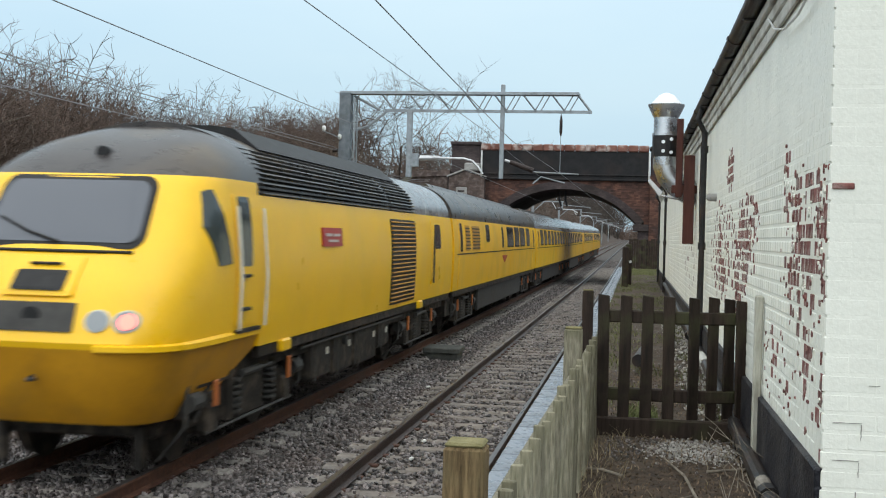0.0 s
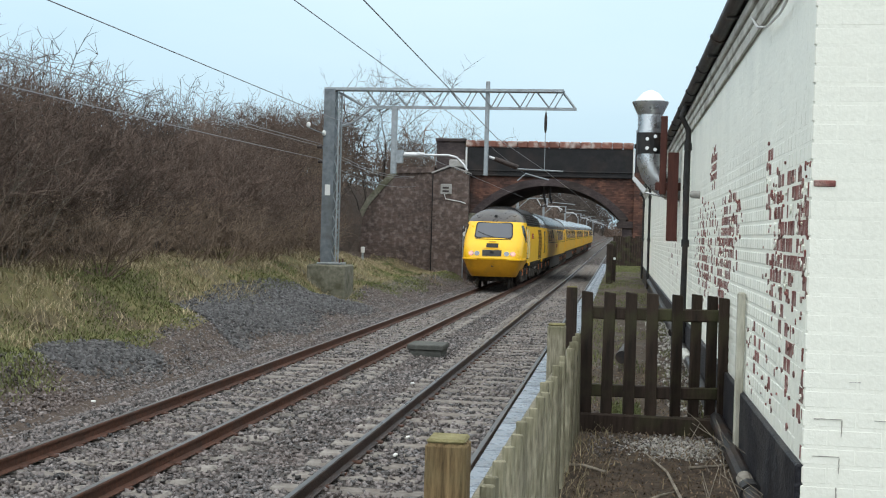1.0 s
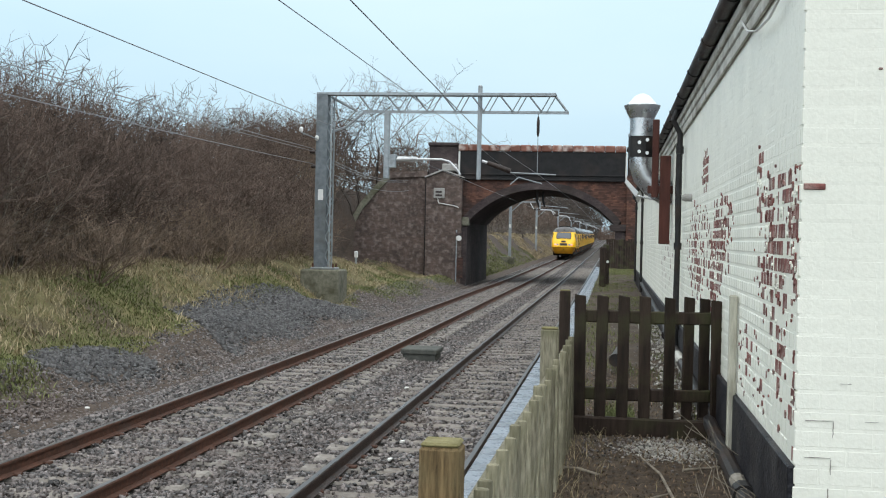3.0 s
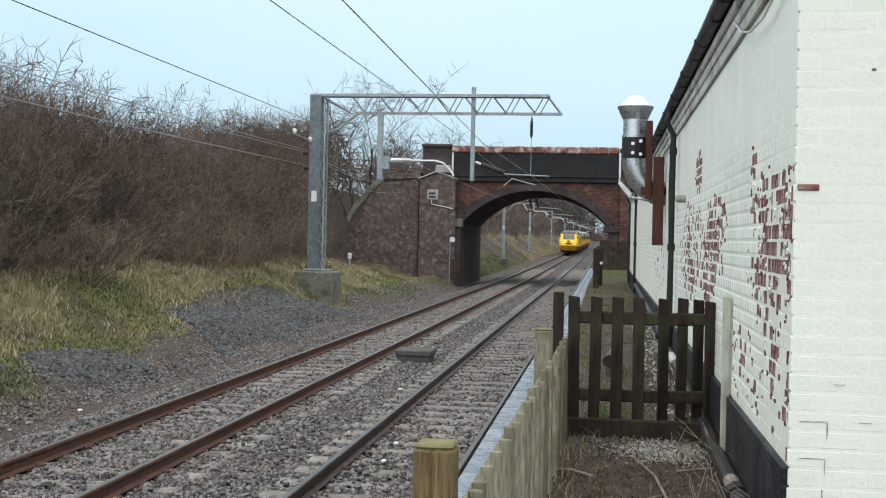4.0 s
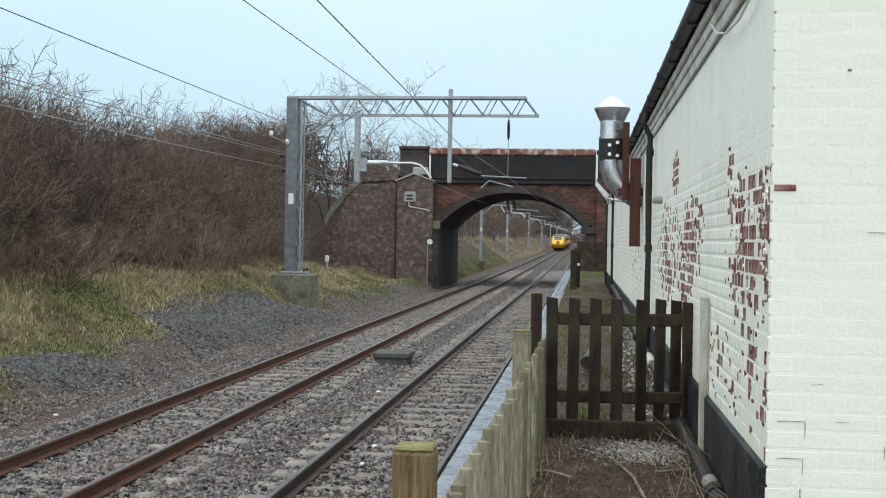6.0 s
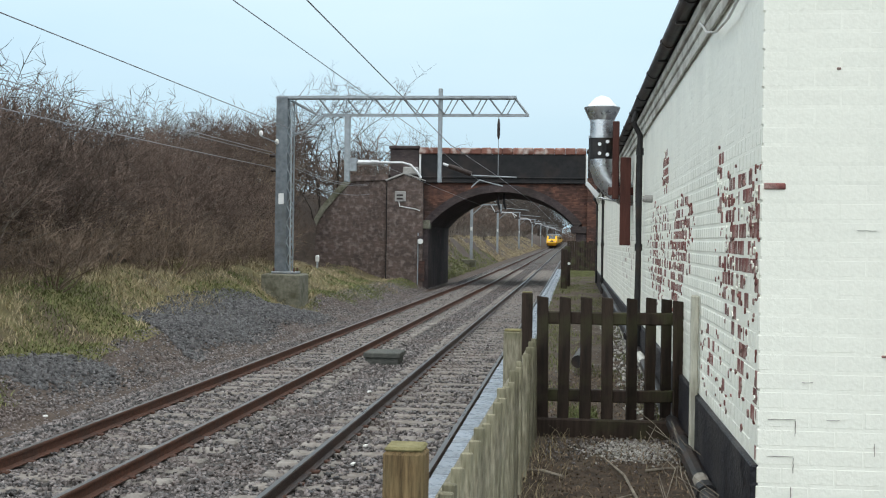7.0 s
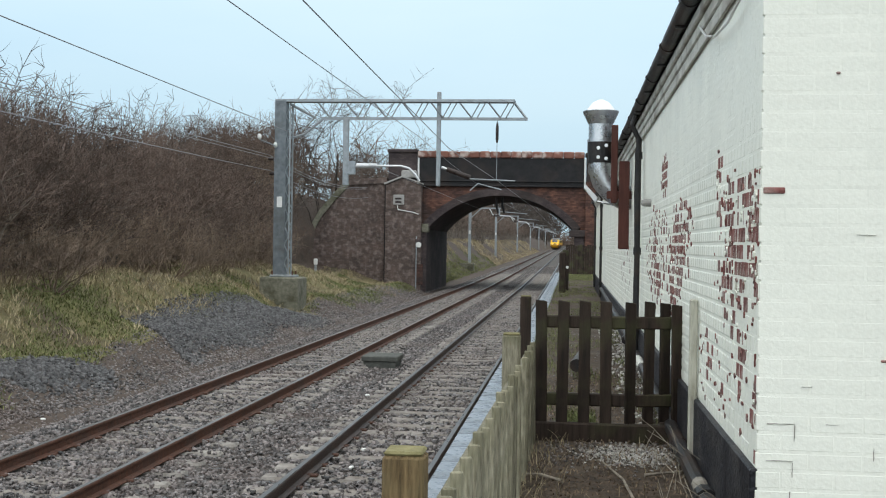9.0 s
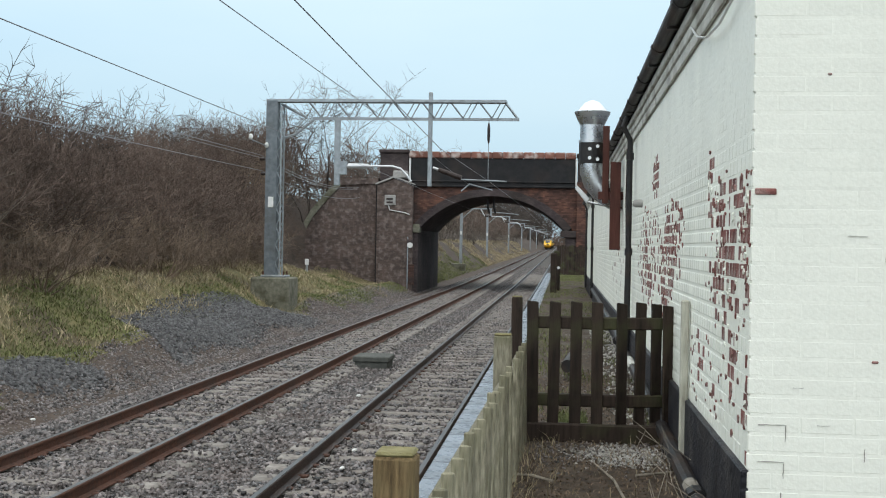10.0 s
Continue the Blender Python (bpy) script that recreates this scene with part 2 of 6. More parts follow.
xs = [-900, -400, -200, -120, -80, -60, -48, -40, -34, -29, -25, -22, -20, -18.5, -17.5, -16.6, -15.8, -15] + [-14.5 + 0.35 * k for k in range(21)] + \
     [-7.15, -6, -4, -2, -0.95, -0.3, 0.4, 1.2, 2, 3, 4.5, 6, 9, 14, 20, 40, 90, 200, 400, 900]
ys = [-300, -120, -50, -20, -8, 0] + [4 + 0.6 * k for k in range(112)] + [71.5 + 2 * k for k in range(20)] + \
     [114, 122, 132, 145, 160, 180, 210, 250, 300, 370, 450, 560, 700, 900, 1300, 2000, 3200]
g = Solid()
g.v = [(x, y, bank_height(x, y)) for y in ys for x in xs]
nx = len(xs)
g.f = [(j * nx + i, j * nx + i + 1, (j + 1) * nx + i + 1, (j + 1) * nx + i) for j in range(len(ys) - 1) for i in range(nx - 1)]
g.m = []
for f in g.f:
    cx, cy = sum(g.v[i][0] for i in f) / 4, sum(g.v[i][1] for i in f) / 4
    g.m.append(1 if cx > -9.75 - 0.8 * noise.noise(Vector((0, cy * 0.3, 9.1))) or cx < -13.6 + 0.8 * noise.noise(Vector((3.0, cy * 0.4, 2.1))) and cy < 90 or cy > 79 and cx < -8.8 else 0)
tagged(part("ground", g, [M_BANK, M_CESS], smooth=True), "rough winter turf and bare earth along the railway", "ground", kind="structure")


def ballast_height(x, y):
    """Top of the ballast: full between the sleepers, with a shoulder on each side."""
    z = -0.20 + 0.03 * noise.noise(Vector((x * 1.7, y * 1.7, 0))) + grade(y)
    z -= 0.30 * smooth_step(-7.2, -8.3, x)
    if -4.8 < x < -3.05:
        z -= 0.05 * (1 - abs(x + 3.93) / 0.87)
    return z


bx = [-8.6 + 0.2 * k for k in range(39)]
by = [-8 + 0.4 * k for k in range(230)] + [90, 100, 120, 150, 200, 300, 450, 700]
b = Solid()
b.v = [(x, y, ballast_height(x, y)) for y in by for x in bx]
nx = len(bx)
b.f = [(j * nx + i, j * nx + i + 1, (j + 1) * nx + i + 1, (j + 1) * nx + i) for j in range(len(by) - 1) for i in range(nx - 1)]
b.m = [0] * len(b.f)
tagged(part("ballast_bed", b, M_BALLAST_BED, smooth=True), "grey-brown crushed stone track bed under two tracks", "track bed", kind="structure")

RAIL_OUTLINE = [(-0.07, -0.159), (0.07, -0.159), (0.07, -0.148), (0.012, -0.128), (0.010, -0.045), (0.034, -0.035), (0.035, -0.008),
                (0.028, 0), (-0.028, 0), (-0.035, -0.008), (-0.034, -0.035), (-0.010, -0.045), (-0.012, -0.128), (-0.07, -0.148)]
rail_me = climb(Solid().prism(RAIL_OUTLINE, -15, 72).prism(RAIL_OUTLINE, 72, 700)).mesh("web_and_foot", M_RUST)
dark_rail_me = climb(Solid().prism(RAIL_OUTLINE, -15, 72).prism(RAIL_OUTLINE, 72, 700)).mesh("web_and_foot", M_DARK_RUST)
dark_top_me = climb(Solid().box(-0.027, 0.027, -15, 72, -0.004, 0.003).box(-0.027, 0.027, 72, 700, -0.004, 0.003)).mesh("running_surface", M_RAIL_TOP_DARK)
top_me = climb(Solid().box(-0.027, 0.027, -15, 72, -0.004, 0.003).box(-0.027, 0.027, 72, 700, -0.004, 0.003)).mesh("running_surface", M_RAIL_TOP)
for x in RAIL_XS:
    r = thing("rail", "rust-brown steel running rail with a worn top" if x < -4 else "dark wet steel running rail beside the platform", "rail", "running rails", at=pose(x, 0, 0))
    part("web_and_foot", rail_me if x < -4 else dark_rail_me, None, r)
    part("running_surface", top_me if x < -4 else dark_top_me, None, r, "worn polished running surface")

# ---- platform and its coping ----
p = Solid().box(-0.58, 14, -6, 66.8, -0.5, PLATFORM - 0.01)
tagged(part("platform", p, M_SOIL), "disused station platform of bare wet soil and thin grass", "platform", kind="structure")
p = Solid().box(-0.83, -0.58, -6, 66.8, -0.5, PLATFORM - 0.075)
tagged(part("platform_wall", p, M_CONCRETE), "dark brick platform face beside the track", "wall", kind="structure")

# ---- road bridge ----
def brick_material(name, a, b, mortar, scale=1.0, soot=(0.04, 0.033, 0.03), soot_amount=0.85, soot_scale=0.45, spread=0.2):
    """Coursed brickwork too far off for single pieces: courses, soot and pale blooms."""
    m = material(name, a, b, 0.9, 1.5, bump=0.4, bump_scale=20, dirt=soot, dirt_scale=soot_scale, dirt_amount=soot_amount)
    n, l = m.node_tree.nodes, m.node_tree.links
    bsdf = n["Principled BSDF"]
    old = bsdf.inputs["Base Color"].links[0].from_socket
    co, sep, com, br, mx = (n.new("ShaderNodeTexCoord"), n.new("ShaderNodeSeparateXYZ"), n.new("ShaderNodeCombineXYZ"), n.new("ShaderNodeTexBrick"), n.new("ShaderNodeMix"))
    add = n.new("ShaderNodeMath")
    l.new(co.outputs["Object"], sep.inputs["Vector"])
    l.new(sep.outputs["X"], add.inputs[0])
    l.new(sep.outputs["Y"], add.inputs[1])
    l.new(add.outputs[0], com.inputs["X"])
    l.new(sep.outputs["Z"], com.inputs["Y"])
    l.new(com.outputs["Vector"], br.inputs["Vector"])
    br.inputs["Scale"].default_value = scale
    br.inputs["Brick Width"].default_value, br.inputs["Row Height"].default_value, br.inputs["Mortar Size"].default_value = 0.24, 0.086, 0.006
    br.inputs["Color1"].default_value, br.inputs["Color2"].default_value, br.inputs["Mortar"].default_value = (1 - spread, 1 - spread, 1 - spread, 1), (1 + spread, 1 + 0.85 * spread, 1 + 0.8 * spread, 1), (*mortar, 1)
    mx.data_type, mx.blend_type = "RGBA", "MULTIPLY"
    mx.inputs["Factor"].default_value = 1.0
    l.new(old, mx.inputs["A"])
    l.new(br.outputs["Color"], mx.inputs["B"])
    l.new(mx.outputs["Result"], bsdf.inputs["Base Color"])
    return m


M_BRIDGE_BRICK = brick_material("sooty_red_brick", (0.04, 0.027, 0.025), (0.145, 0.072, 0.052), (0.8, 0.75, 0.7), soot=(0.036, 0.03, 0.029), soot_amount=1.0, soot_scale=0.9, spread=0.38)
M_WING_BRICK = brick_material("grey_brown_brick", (0.06, 0.046, 0.042), (0.125, 0.092, 0.08), (0.85, 0.83, 0.8), soot=(0.36, 0.31, 0.28), soot_amount=0.3, soot_scale=4.0, spread=0.16)
M_BLUE_BRICK = brick_material("soot_black_brick", (0.035, 0.028, 0.03), (0.095, 0.075, 0.073), (0.7, 0.7, 0.7))
M_GIRDER = material("black_painted_parapet", (0.008, 0.008, 0.009), (0.022, 0.021, 0.022), 0.6, 3, bump=0.2, dirt=(0.05, 0.035, 0.028), dirt_scale=0.9, dirt_amount=0.4)
M_RED_COPING = material("red_coping", (0.12, 0.05, 0.038), (0.25, 0.115, 0.085), 0.75, 1.5, bump=0.4, dirt=(0.5, 0.43, 0.39), dirt_scale=2.4, dirt_amount=0.8, vary="object", spread=0.15)
M_STONE_GREY = material("grey_dressed_stone", (0.24, 0.23, 0.22), (0.42, 0.41, 0.39), 0.85, 4, bump=0.3, dirt=(0.12, 0.11, 0.09), dirt_scale=2)
M_PALE = material("pale_painted_metal", (0.55, 0.55, 0.53), (0.7, 0.7, 0.68), 0.5, 4, bump=0.1)
BY0, BY1, SPRING, CROWN = 67.0, 78.0, 3.3, 5.35
AX0, AX1 = -8.47, 0.12
half = (AX1 - AX0) / 2
rise = CROWN - SPRING
R_ARCH = (half * half + rise * rise) / (2 * rise)
ACX, ACZ = (AX0 + AX1) / 2, CROWN - R_ARCH
SWEEP = math.asin(half / R_ARCH)


def arch_points(r, n=28):
    return [(ACX + r * math.sin(-SWEEP + 2 * SWEEP * k / n), ACZ + r * math.cos(-SWEEP + 2 * SWEEP * k / n)) for k in range(n + 1)]


bridge = thing("road_bridge", "sooty red brick arch road bridge with a black parapet", "bridge")
ring_low = arch_points(R_ARCH)
ring_high = arch_points(R_ARCH + 0.42)
deck = 5.85
outline = [(0.75, -0.6), (0.75, deck), (-9.0, deck), (-9.0, -0.6), (ring_high[0][0], -0.6)] + ring_high + [(ring_high[-1][0], -0.6)]
part("spandrel_wall", Solid().prism(outline, BY0, BY1), M_BRIDGE_BRICK, bridge)
arch = part("arch_ring", Solid().prism(ring_low + list(reversed(ring_high)), BY0 - 0.08, BY1 + 0.08), M_BLUE_BRICK, bridge, "soot-blackened brick arch ring")
for k in range(0, 28):
    (xa, za), (xb, zb), (xc, zc), (xd, zd) = ring_low[k], ring_low[k + 1], ring_high[k + 1], ring_high[k]
    g1 = 0.04
    q = [(xa + (xb - xa) * g1, za + (zb - za) * g1), (xb, zb), (xc, zc), (xd + (xc - xd) * g1, zd + (zc - zd) * g1)]
    part("voussoir", Solid().prism(q, BY0 - 0.12, BY0 - 0.08), M_BLUE_BRICK, arch)
part("abutment", Solid().box(-8.95, AX0, BY0 - 0.06, BY1 + 0.06, -0.6, SPRING + 0.1), M_BLUE_BRICK, bridge)
part("abutment", Solid().box(AX1, 0.7, BY0 - 0.06, BY1 + 0.06, -0.6, SPRING + 0.1), M_BLUE_BRICK, bridge)
part("springer_stone", Solid().soft(-9.1, AX0 + 0.12, BY0 - 0.2, BY0 + 0.6, SPRING - 0.15, SPRING + 0.35, 0.04), M_CONCRETE, bridge)
part("springer_stone", Solid().soft(AX1 - 0.3, 0.9, BY0 - 0.2, BY0 + 0.6, SPRING - 0.3, SPRING + 0.1, 0.04), M_BLUE_BRICK, bridge)
for y in (BY0 - 0.1, BY1 - 0.25):
    parapet = part("parapet", Solid().box(-9.0, 0.62, y, y + 0.35, deck, 7.52), M_GIRDER, bridge, "black parapet plate streaked with rust")
    part("ledge", Solid().soft(-9.0, 0.62, y - 0.08, y, deck + 0.28, deck + 0.36, 0.02), M_GIRDER, parapet)
    part("ledge", Solid().soft(-9.0, 0.62, y - 0.10, y, deck, deck + 0.10, 0.02), M_GIRDER, parapet)
    for k in range(16):
        x = -9.05 + 0.606 * k
        part("coping_stone", Solid().soft(x + 0.005, x + 0.601, y - 0.1, y + 0.45, 7.52, 7.90 + random.uniform(-0.015, 0.015), 0.05), M_RED_COPING, parapet)
    for x in (-9.03, 0.62):
        part("end_strip", Solid().soft(x, x + 0.10, y - 0.12, y + 0.3, deck + 0.1, 7.5, 0.01), M_PALE, parapet)
for x0, x1, zt in ((-10.75, -9.08, 8.0), (0.75, 1.7, 7.85)):
    pier = part("pier", Solid().soft(x0, x1, BY0 - 0.15, BY0 + 0.9, 6.2, zt - 0.22, 0.03), M_BLUE_BRICK, bridge)
    part("pier_cap", Solid().soft(x0 - 0.08, x1 + 0.08, BY0 - 0.25, BY0 + 1.0, zt - 0.22, zt, 0.06), M_BLUE_BRICK, pier)
for x in (-4.45, -4.1):
    part("wire_support", Solid().tube([(x, BY0 + 0.6, 5.3), (x, BY0 + 0.6, 4.75), (x + 0.12, BY0 + 0.6, 4.35)], [0.05, 0.07, 0.05], 8), M_GIRDER, bridge, "dark insulated wire support under the arch")
part("road_deck", Solid().box(-12.5, 14, BY0 + 0.3, BY1 - 0.3, 5.5, deck - 0.005), M_GIRDER, bridge)
pilaster = part("pilaster", Solid().prism([(-10.85, -0.6), (-10.85, 5.9), (-9.85, 6.28), (-8.75, 5.9), (-8.75, -0.6)], BY0 - 0.45, BY0 - 0.005), M_WING_BRICK, bridge)
part("pilaster_cap", Solid().prism([(-10.95, 5.90), (-9.85, 6.34), (-8.65, 5.92), (-8.65, 5.99), (-9.85, 6.44), (-10.95, 5.99)], BY0 - 0.55, BY0 + 0.1), M_STONE_GREY, pilaster)
part("plinth_stone", Solid().soft(-9.95, -9.05, BY0 - 0.5, BY0 - 0.2, 6.3, 6.75, 0.06), M_STONE_GREY, pilaster)
plaque = part("plaque", Solid().soft(-10.4, -9.75, BY0 - 0.55, BY0 - 0.45, 4.72, 5.32, 0.03), M_STONE_GREY, pilaster, "weathered grey cast plaque")
for z in (5.09, 4.89):
    part("raised_bar", Solid().soft(-10.28, -9.9, BY0 - 0.575, BY0 - 0.55, z - 0.05, z + 0.05, 0.01), M_BLUE_BRICK, plaque)
part("conduit", Solid().tube([(-10.2, BY0 - 0.5, 4.9), (-10.1, BY0 - 0.5, 4.45), (-9.2, BY0 - 0.5, 4.3), (-8.9, BY0 - 0.5, 4.2)], 0.03, 6), M_PALE, pilaster)
part("conduit", Solid().tube([(-9.0, BY0 - 0.5, -0.2), (-9.0, BY0 - 0.5, 2.9)], 0.035, 6), M_STEEL, pilaster)
part("junction_box", Solid().soft(-9.05, -8.7, BY0 - 0.6, BY0 - 0.45, 2.55, 2.75, 0.03), M_BLUE_BRICK, pilaster)
part("round_sign", Solid().tube([(-8.85, BY0 - 0.62, 2.42), (-8.85, BY0 - 0.58, 2.42)], 0.16, 18), M_PALE, pilaster, "small round white sign")
part("red_panel", Solid().soft(-9.0, -8.6, BY0 - 0.5, BY0 - 0.46, 0.1, 1.3, 0.02), M_BRIDGE_BRICK, pilaster)
# Dark tube drawn for the dark line where pilaster and wing wall meet.
part("dark_tube", Solid().tube([(-10.9, BY0 - 0.1, -0.3), (-10.9, BY0 - 0.1, 6.0)], 0.07, 8), M_GIRDER, bridge, "dark upright tube at the joint of pilaster and wing wall")
wing_top = [(-10.85, 6.12), (-13.05, 6.0), (-13.9, 5.1), (-14.7, 4.15), (-15.1, 3.4), (-15.3, 1.0)]
wing = part("wing_wall", Solid().prism([(-10.85, -0.6)] + wing_top + [(-15.35, -0.6)], BY0 - 0.05, BY0 + 0.7), M_WING_BRICK, bridge, "stained grey-brown brick wing wall")
for (xa, za), (xb, zb) in zip(wing_top[:-1], wing_top[1:-1]):
    part("wing_coping", Solid().prism([(xa, za - 0.12), (xb, zb - 0.12), (xb - 0.16, zb + 0.22), (xa - (0.16 if xa < -13 else 0.0), za + 0.2)], BY0 - 0.18, BY0 + 0.8), M_CONCRETE if xb < -13.1 else M_WING_BRICK, wing)
wing = part("wing_wall", Solid().box(0.76, 6.0, BY0 + 0.05, BY0 + 0.7, -0.4, 6.2), M_BRIDGE_BRICK, bridge)
part("pilaster", Solid().soft(0.72, 1.75, BY0 - 0.3, BY0 + 0.05, -0.4, 6.2, 0.02), M_BRIDGE_BRICK, bridge)

# ---- overhead line ----
M_INSULATOR = material("brown_insulator", (0.02, 0.014, 0.013), (0.05, 0.036, 0.031), 0.3, 6, bump=0.05)
M_ALUMINIUM = material("pale_aluminium_tube", (0.5, 0.51, 0.52), (0.66, 0.67, 0.68), 0.4, 5, metal=0.5, bump=0.04)
M_MAST = material("dull_blue_grey_steel", (0.10, 0.115, 0.125), (0.20, 0.22, 0.235), 0.6, 4, metal=0.2, bump=0.1, dirt=(0.08, 0.08, 0.07), dirt_scale=1.2)
M_WIRE = plain("dull_wire", (0.20, 0.20, 0.21), 0.6, 0.2)


def overhead_gantry(at):
    """A lattice mast on a concrete base, a lattice beam over both tracks, and the arms that hold the wires."""
    g = thing("overhead_gantry", "grey steel lattice gantry over two tracks", "gantry", "gantries of the overhead line", at=at)
    base = part("base", Solid().soft(-11.38, -9.92, -0.7, 0.7, -0.6, 1.18, 0.05), M_CONCRETE, g, "mossy concrete foundation block")
    part("base_plate", Solid().soft(-11.1, -10.15, -0.35, 0.35, 1.18, 1.26, 0.02), M_STEEL, base)
    for x in (-11.02, -10.25):
        for y in (-0.25, 0.25):
            part("bolt", Solid().tube([(x, y, 1.24), (x, y, 1.40)], 0.035, 6), M_RUST, base)
    mast = part("mast", Solid().box(-11.0, -10.97, -0.22, 0.22, 1.24, 7.7).box(-10.61, -10.58, -0.22, 0.22, 1.24, 7.7).box(-10.97, -10.61, -0.015, 0.015, 1.24, 7.7)
                .box(-11.0, -10.58, -0.235, -0.22, 1.24, 7.7), M_MAST, g)
    for y in (-0.2, 0.2):
        part("angle_bar", Solid().box(-10.45, -10.40, y - 0.03, y + 0.03, 1.24, 7.5), M_STEEL, mast)
    for k in range(18):
        z = 1.35 + 0.34 * k
        a, b2 = (-10.59, -10.43) if k % 2 else (-10.43, -10.59)
        part("lacing", Solid().tube([(a, -0.2, z), (b2, -0.2, z + 0.34)], 0.022, 4), M_STEEL, mast)
        part("lacing", Solid().tube([(b2, 0.2, z), (a, 0.2, z + 0.34)], 0.022, 4), M_STEEL, mast)
    part("mast_plate", Solid().soft(-10.88, -10.68, -0.26, -0.238, 3.75, 4.15, 0.01), M_PALE, mast, "small white plate with a dark bar")
    beam = part("beam", Solid().box(-11.0, -2.15, -0.22, 0.22, 7.66, 7.76).box(-9.3, -1.68, -0.05, 0.05, 7.02, 7.12), M_STEEL, g)
    part("beam_end", Solid().tube([(-2.17, 0, 7.66), (-1.72, 0, 7.08)], 0.045, 4), M_STEEL, beam)
    part("knee_brace", Solid().tube([(-10.35, 0, 6.35), (-9.9, 0, 6.5), (-9.2, 0, 7.07)], 0.05, 5), M_STEEL, beam)
    part("knee_brace", Solid().tube([(-10.5, 0, 7.6), (-9.5, 0, 7.08)], 0.05, 5), M_STEEL, beam)
    for k in range(7):
        x = -9.45 + 1.05 * k
        part("brace", Solid().tube([(x, -0.16, 7.70), (x + 0.5, -0.05, 7.08)], 0.03, 4), M_STEEL, beam)
        for step in (0.0, 0.21):
            part("brace", Solid().tube([(x + 0.46 + step, -0.05, 7.08), (x + 0.82 + step, -0.16, 7.70)], 0.022, 4), M_STEEL, beam)
    for x, z1, w in ((-8.36, 7.06, 0.10), (-4.92, 8.05, 0.075)):
        part("dropper_post", Solid().soft(x - w, x + w, -w, w, 4.6, z1, 0.02), M_STEEL, g)
    arm = part("cantilever_arm", Solid().tube([(-8.2, 0, 5.25), (-7.9, 0, 5.33), (-6.3, 0, 5.33), (-6.0, 0, 5.25), (-5.75, 0, 5.0), (-5.6, 0, 4.78)], 0.042, 8), M_ALUMINIUM, g, "pale bent aluminium arm")
    part("insulator", Solid().tube([(-7.95, 0, 5.33), (-7.2, 0, 5.34)], [0.10, 0.085], 10), M_ALUMINIUM, arm)
    part("clamp", Solid().soft(-8.3, -8.0, -0.08, 0.08, 5.0, 5.5, 0.02), M_STEEL, arm)
    arm = part("cantilever_arm", Solid().tube([(-4.8, 0, 5.30), (-3.9, 0, 4.98)], 0.05, 8), M_ALUMINIUM, g)
    part("insulator", Solid().tube([(-4.6, 0, 5.23), (-3.75, 0, 4.93)], [0.09, 0.10], 10), M_INSULATOR, arm)
    part("registration_tube", Solid().tube([(-3.75, 0, 4.88), (-2.1, 0, 4.82)], 0.028, 6), M_STEEL, arm)
    part("registration_arm", Solid().tube([(-3.75, 0, 4.45), (-3.45, 0, 4.72), (-3.1, 0, 4.62), (-2.6, 0, 4.5)], 0.025, 6), M_STEEL, arm)
    for x, y, z in ((-11.25, -1.4, 6.26), (-10.95, -0.3, 6.05)):
        part("feeder_bracket", Solid().tube([(-10.9, -0.22, 6.0), (x, y, z - 0.1)], 0.02, 5), M_STEEL, g)
        part("feeder_insulator", Solid().tube([(x, y, z - 0.1), (x, y, z - 0.05), (x, y, z + 0.05), (x, y, z + 0.1)], [0.03, 0.075, 0.075, 0.03], 8), M_PALE, g, "small white porcelain insulator")
    hanger = part("hanger", Solid().tube([(-2.78, 0, 7.05), (-2.78, 0, 4.85)], 0.012, 4), M_STEEL, g)
    part("insulator", Solid().tube([(-2.78, 0, 6.95), (-2.78, 0, 6.75), (-2.78, 0, 6.35), (-2.78, 0, 6.2)], [0.025, 0.055, 0.055, 0.025], 8), M_INSULATOR, hanger)
    return g


main_gantry = overhead_gantry(pose(0, 42, 0))


def cantilever_mast(at):
    """A slim steel mast on the cutting side, with a boom and a bent arm over the far track."""
    g = thing("cantilever_mast", "slim pale steel mast with a boom over the track", "mast", "masts beyond the bridge", at=at)
    part("mast", Solid().box(-0.13, 0.13, -0.13, -0.10, -0.6, 5.3).box(-0.13, 0.13, 0.10, 0.13, -0.6, 5.3).box(-0.02, 0.02, -0.10, 0.10, -0.6, 5.3), M_STEEL, g)
    boom = part("boom", Solid().box(-0.13, 3.0, -0.06, 0.06, 5.0, 5.12), M_STEEL, g)
    part("brace", Solid().tube([(0.1, 0, 4.1), (1.1, 0, 5.02)], 0.05, 6), M_STEEL, boom)
    part("drop_bracket", Solid().soft(2.8, 2.95, -0.06, 0.06, 4.3, 5.05, 0.01), M_STEEL, boom)
    arm = part("arm", Solid().tube([(1.9, 0, 5.0), (2.3, 0, 4.35), (3.9, 0, 4.3), (4.4, 0, 4.0)], 0.05, 8), M_ALUMINIUM, g, "pale bent aluminium arm")
    part("insulator", Solid().tube([(2.3, 0, 4.35), (2.9, 0, 4.33)], [0.10, 0.09], 8), M_INSULATOR, arm)
    part("registration_tube", Solid().tube([(2.9, 0, 4.75), (5.6, 0, 4.55)], 0.04, 6), M_STEEL, arm)
    part("mast_plate", Solid().soft(-0.10, 0.10, -0.15, -0.13, 2.5, 2.85, 0.01), M_PALE, g)
    return g


far_mast = cantilever_mast(pose(-10.0, 113, 1.0))
for x, y in ((-10.0, 152), (-10.0, 212), (-9.6, 268), (-9.4, 330), (-9.2, 400)):
    copy_thing(far_mast, pose(x, y, 0.9 + grade(y)))


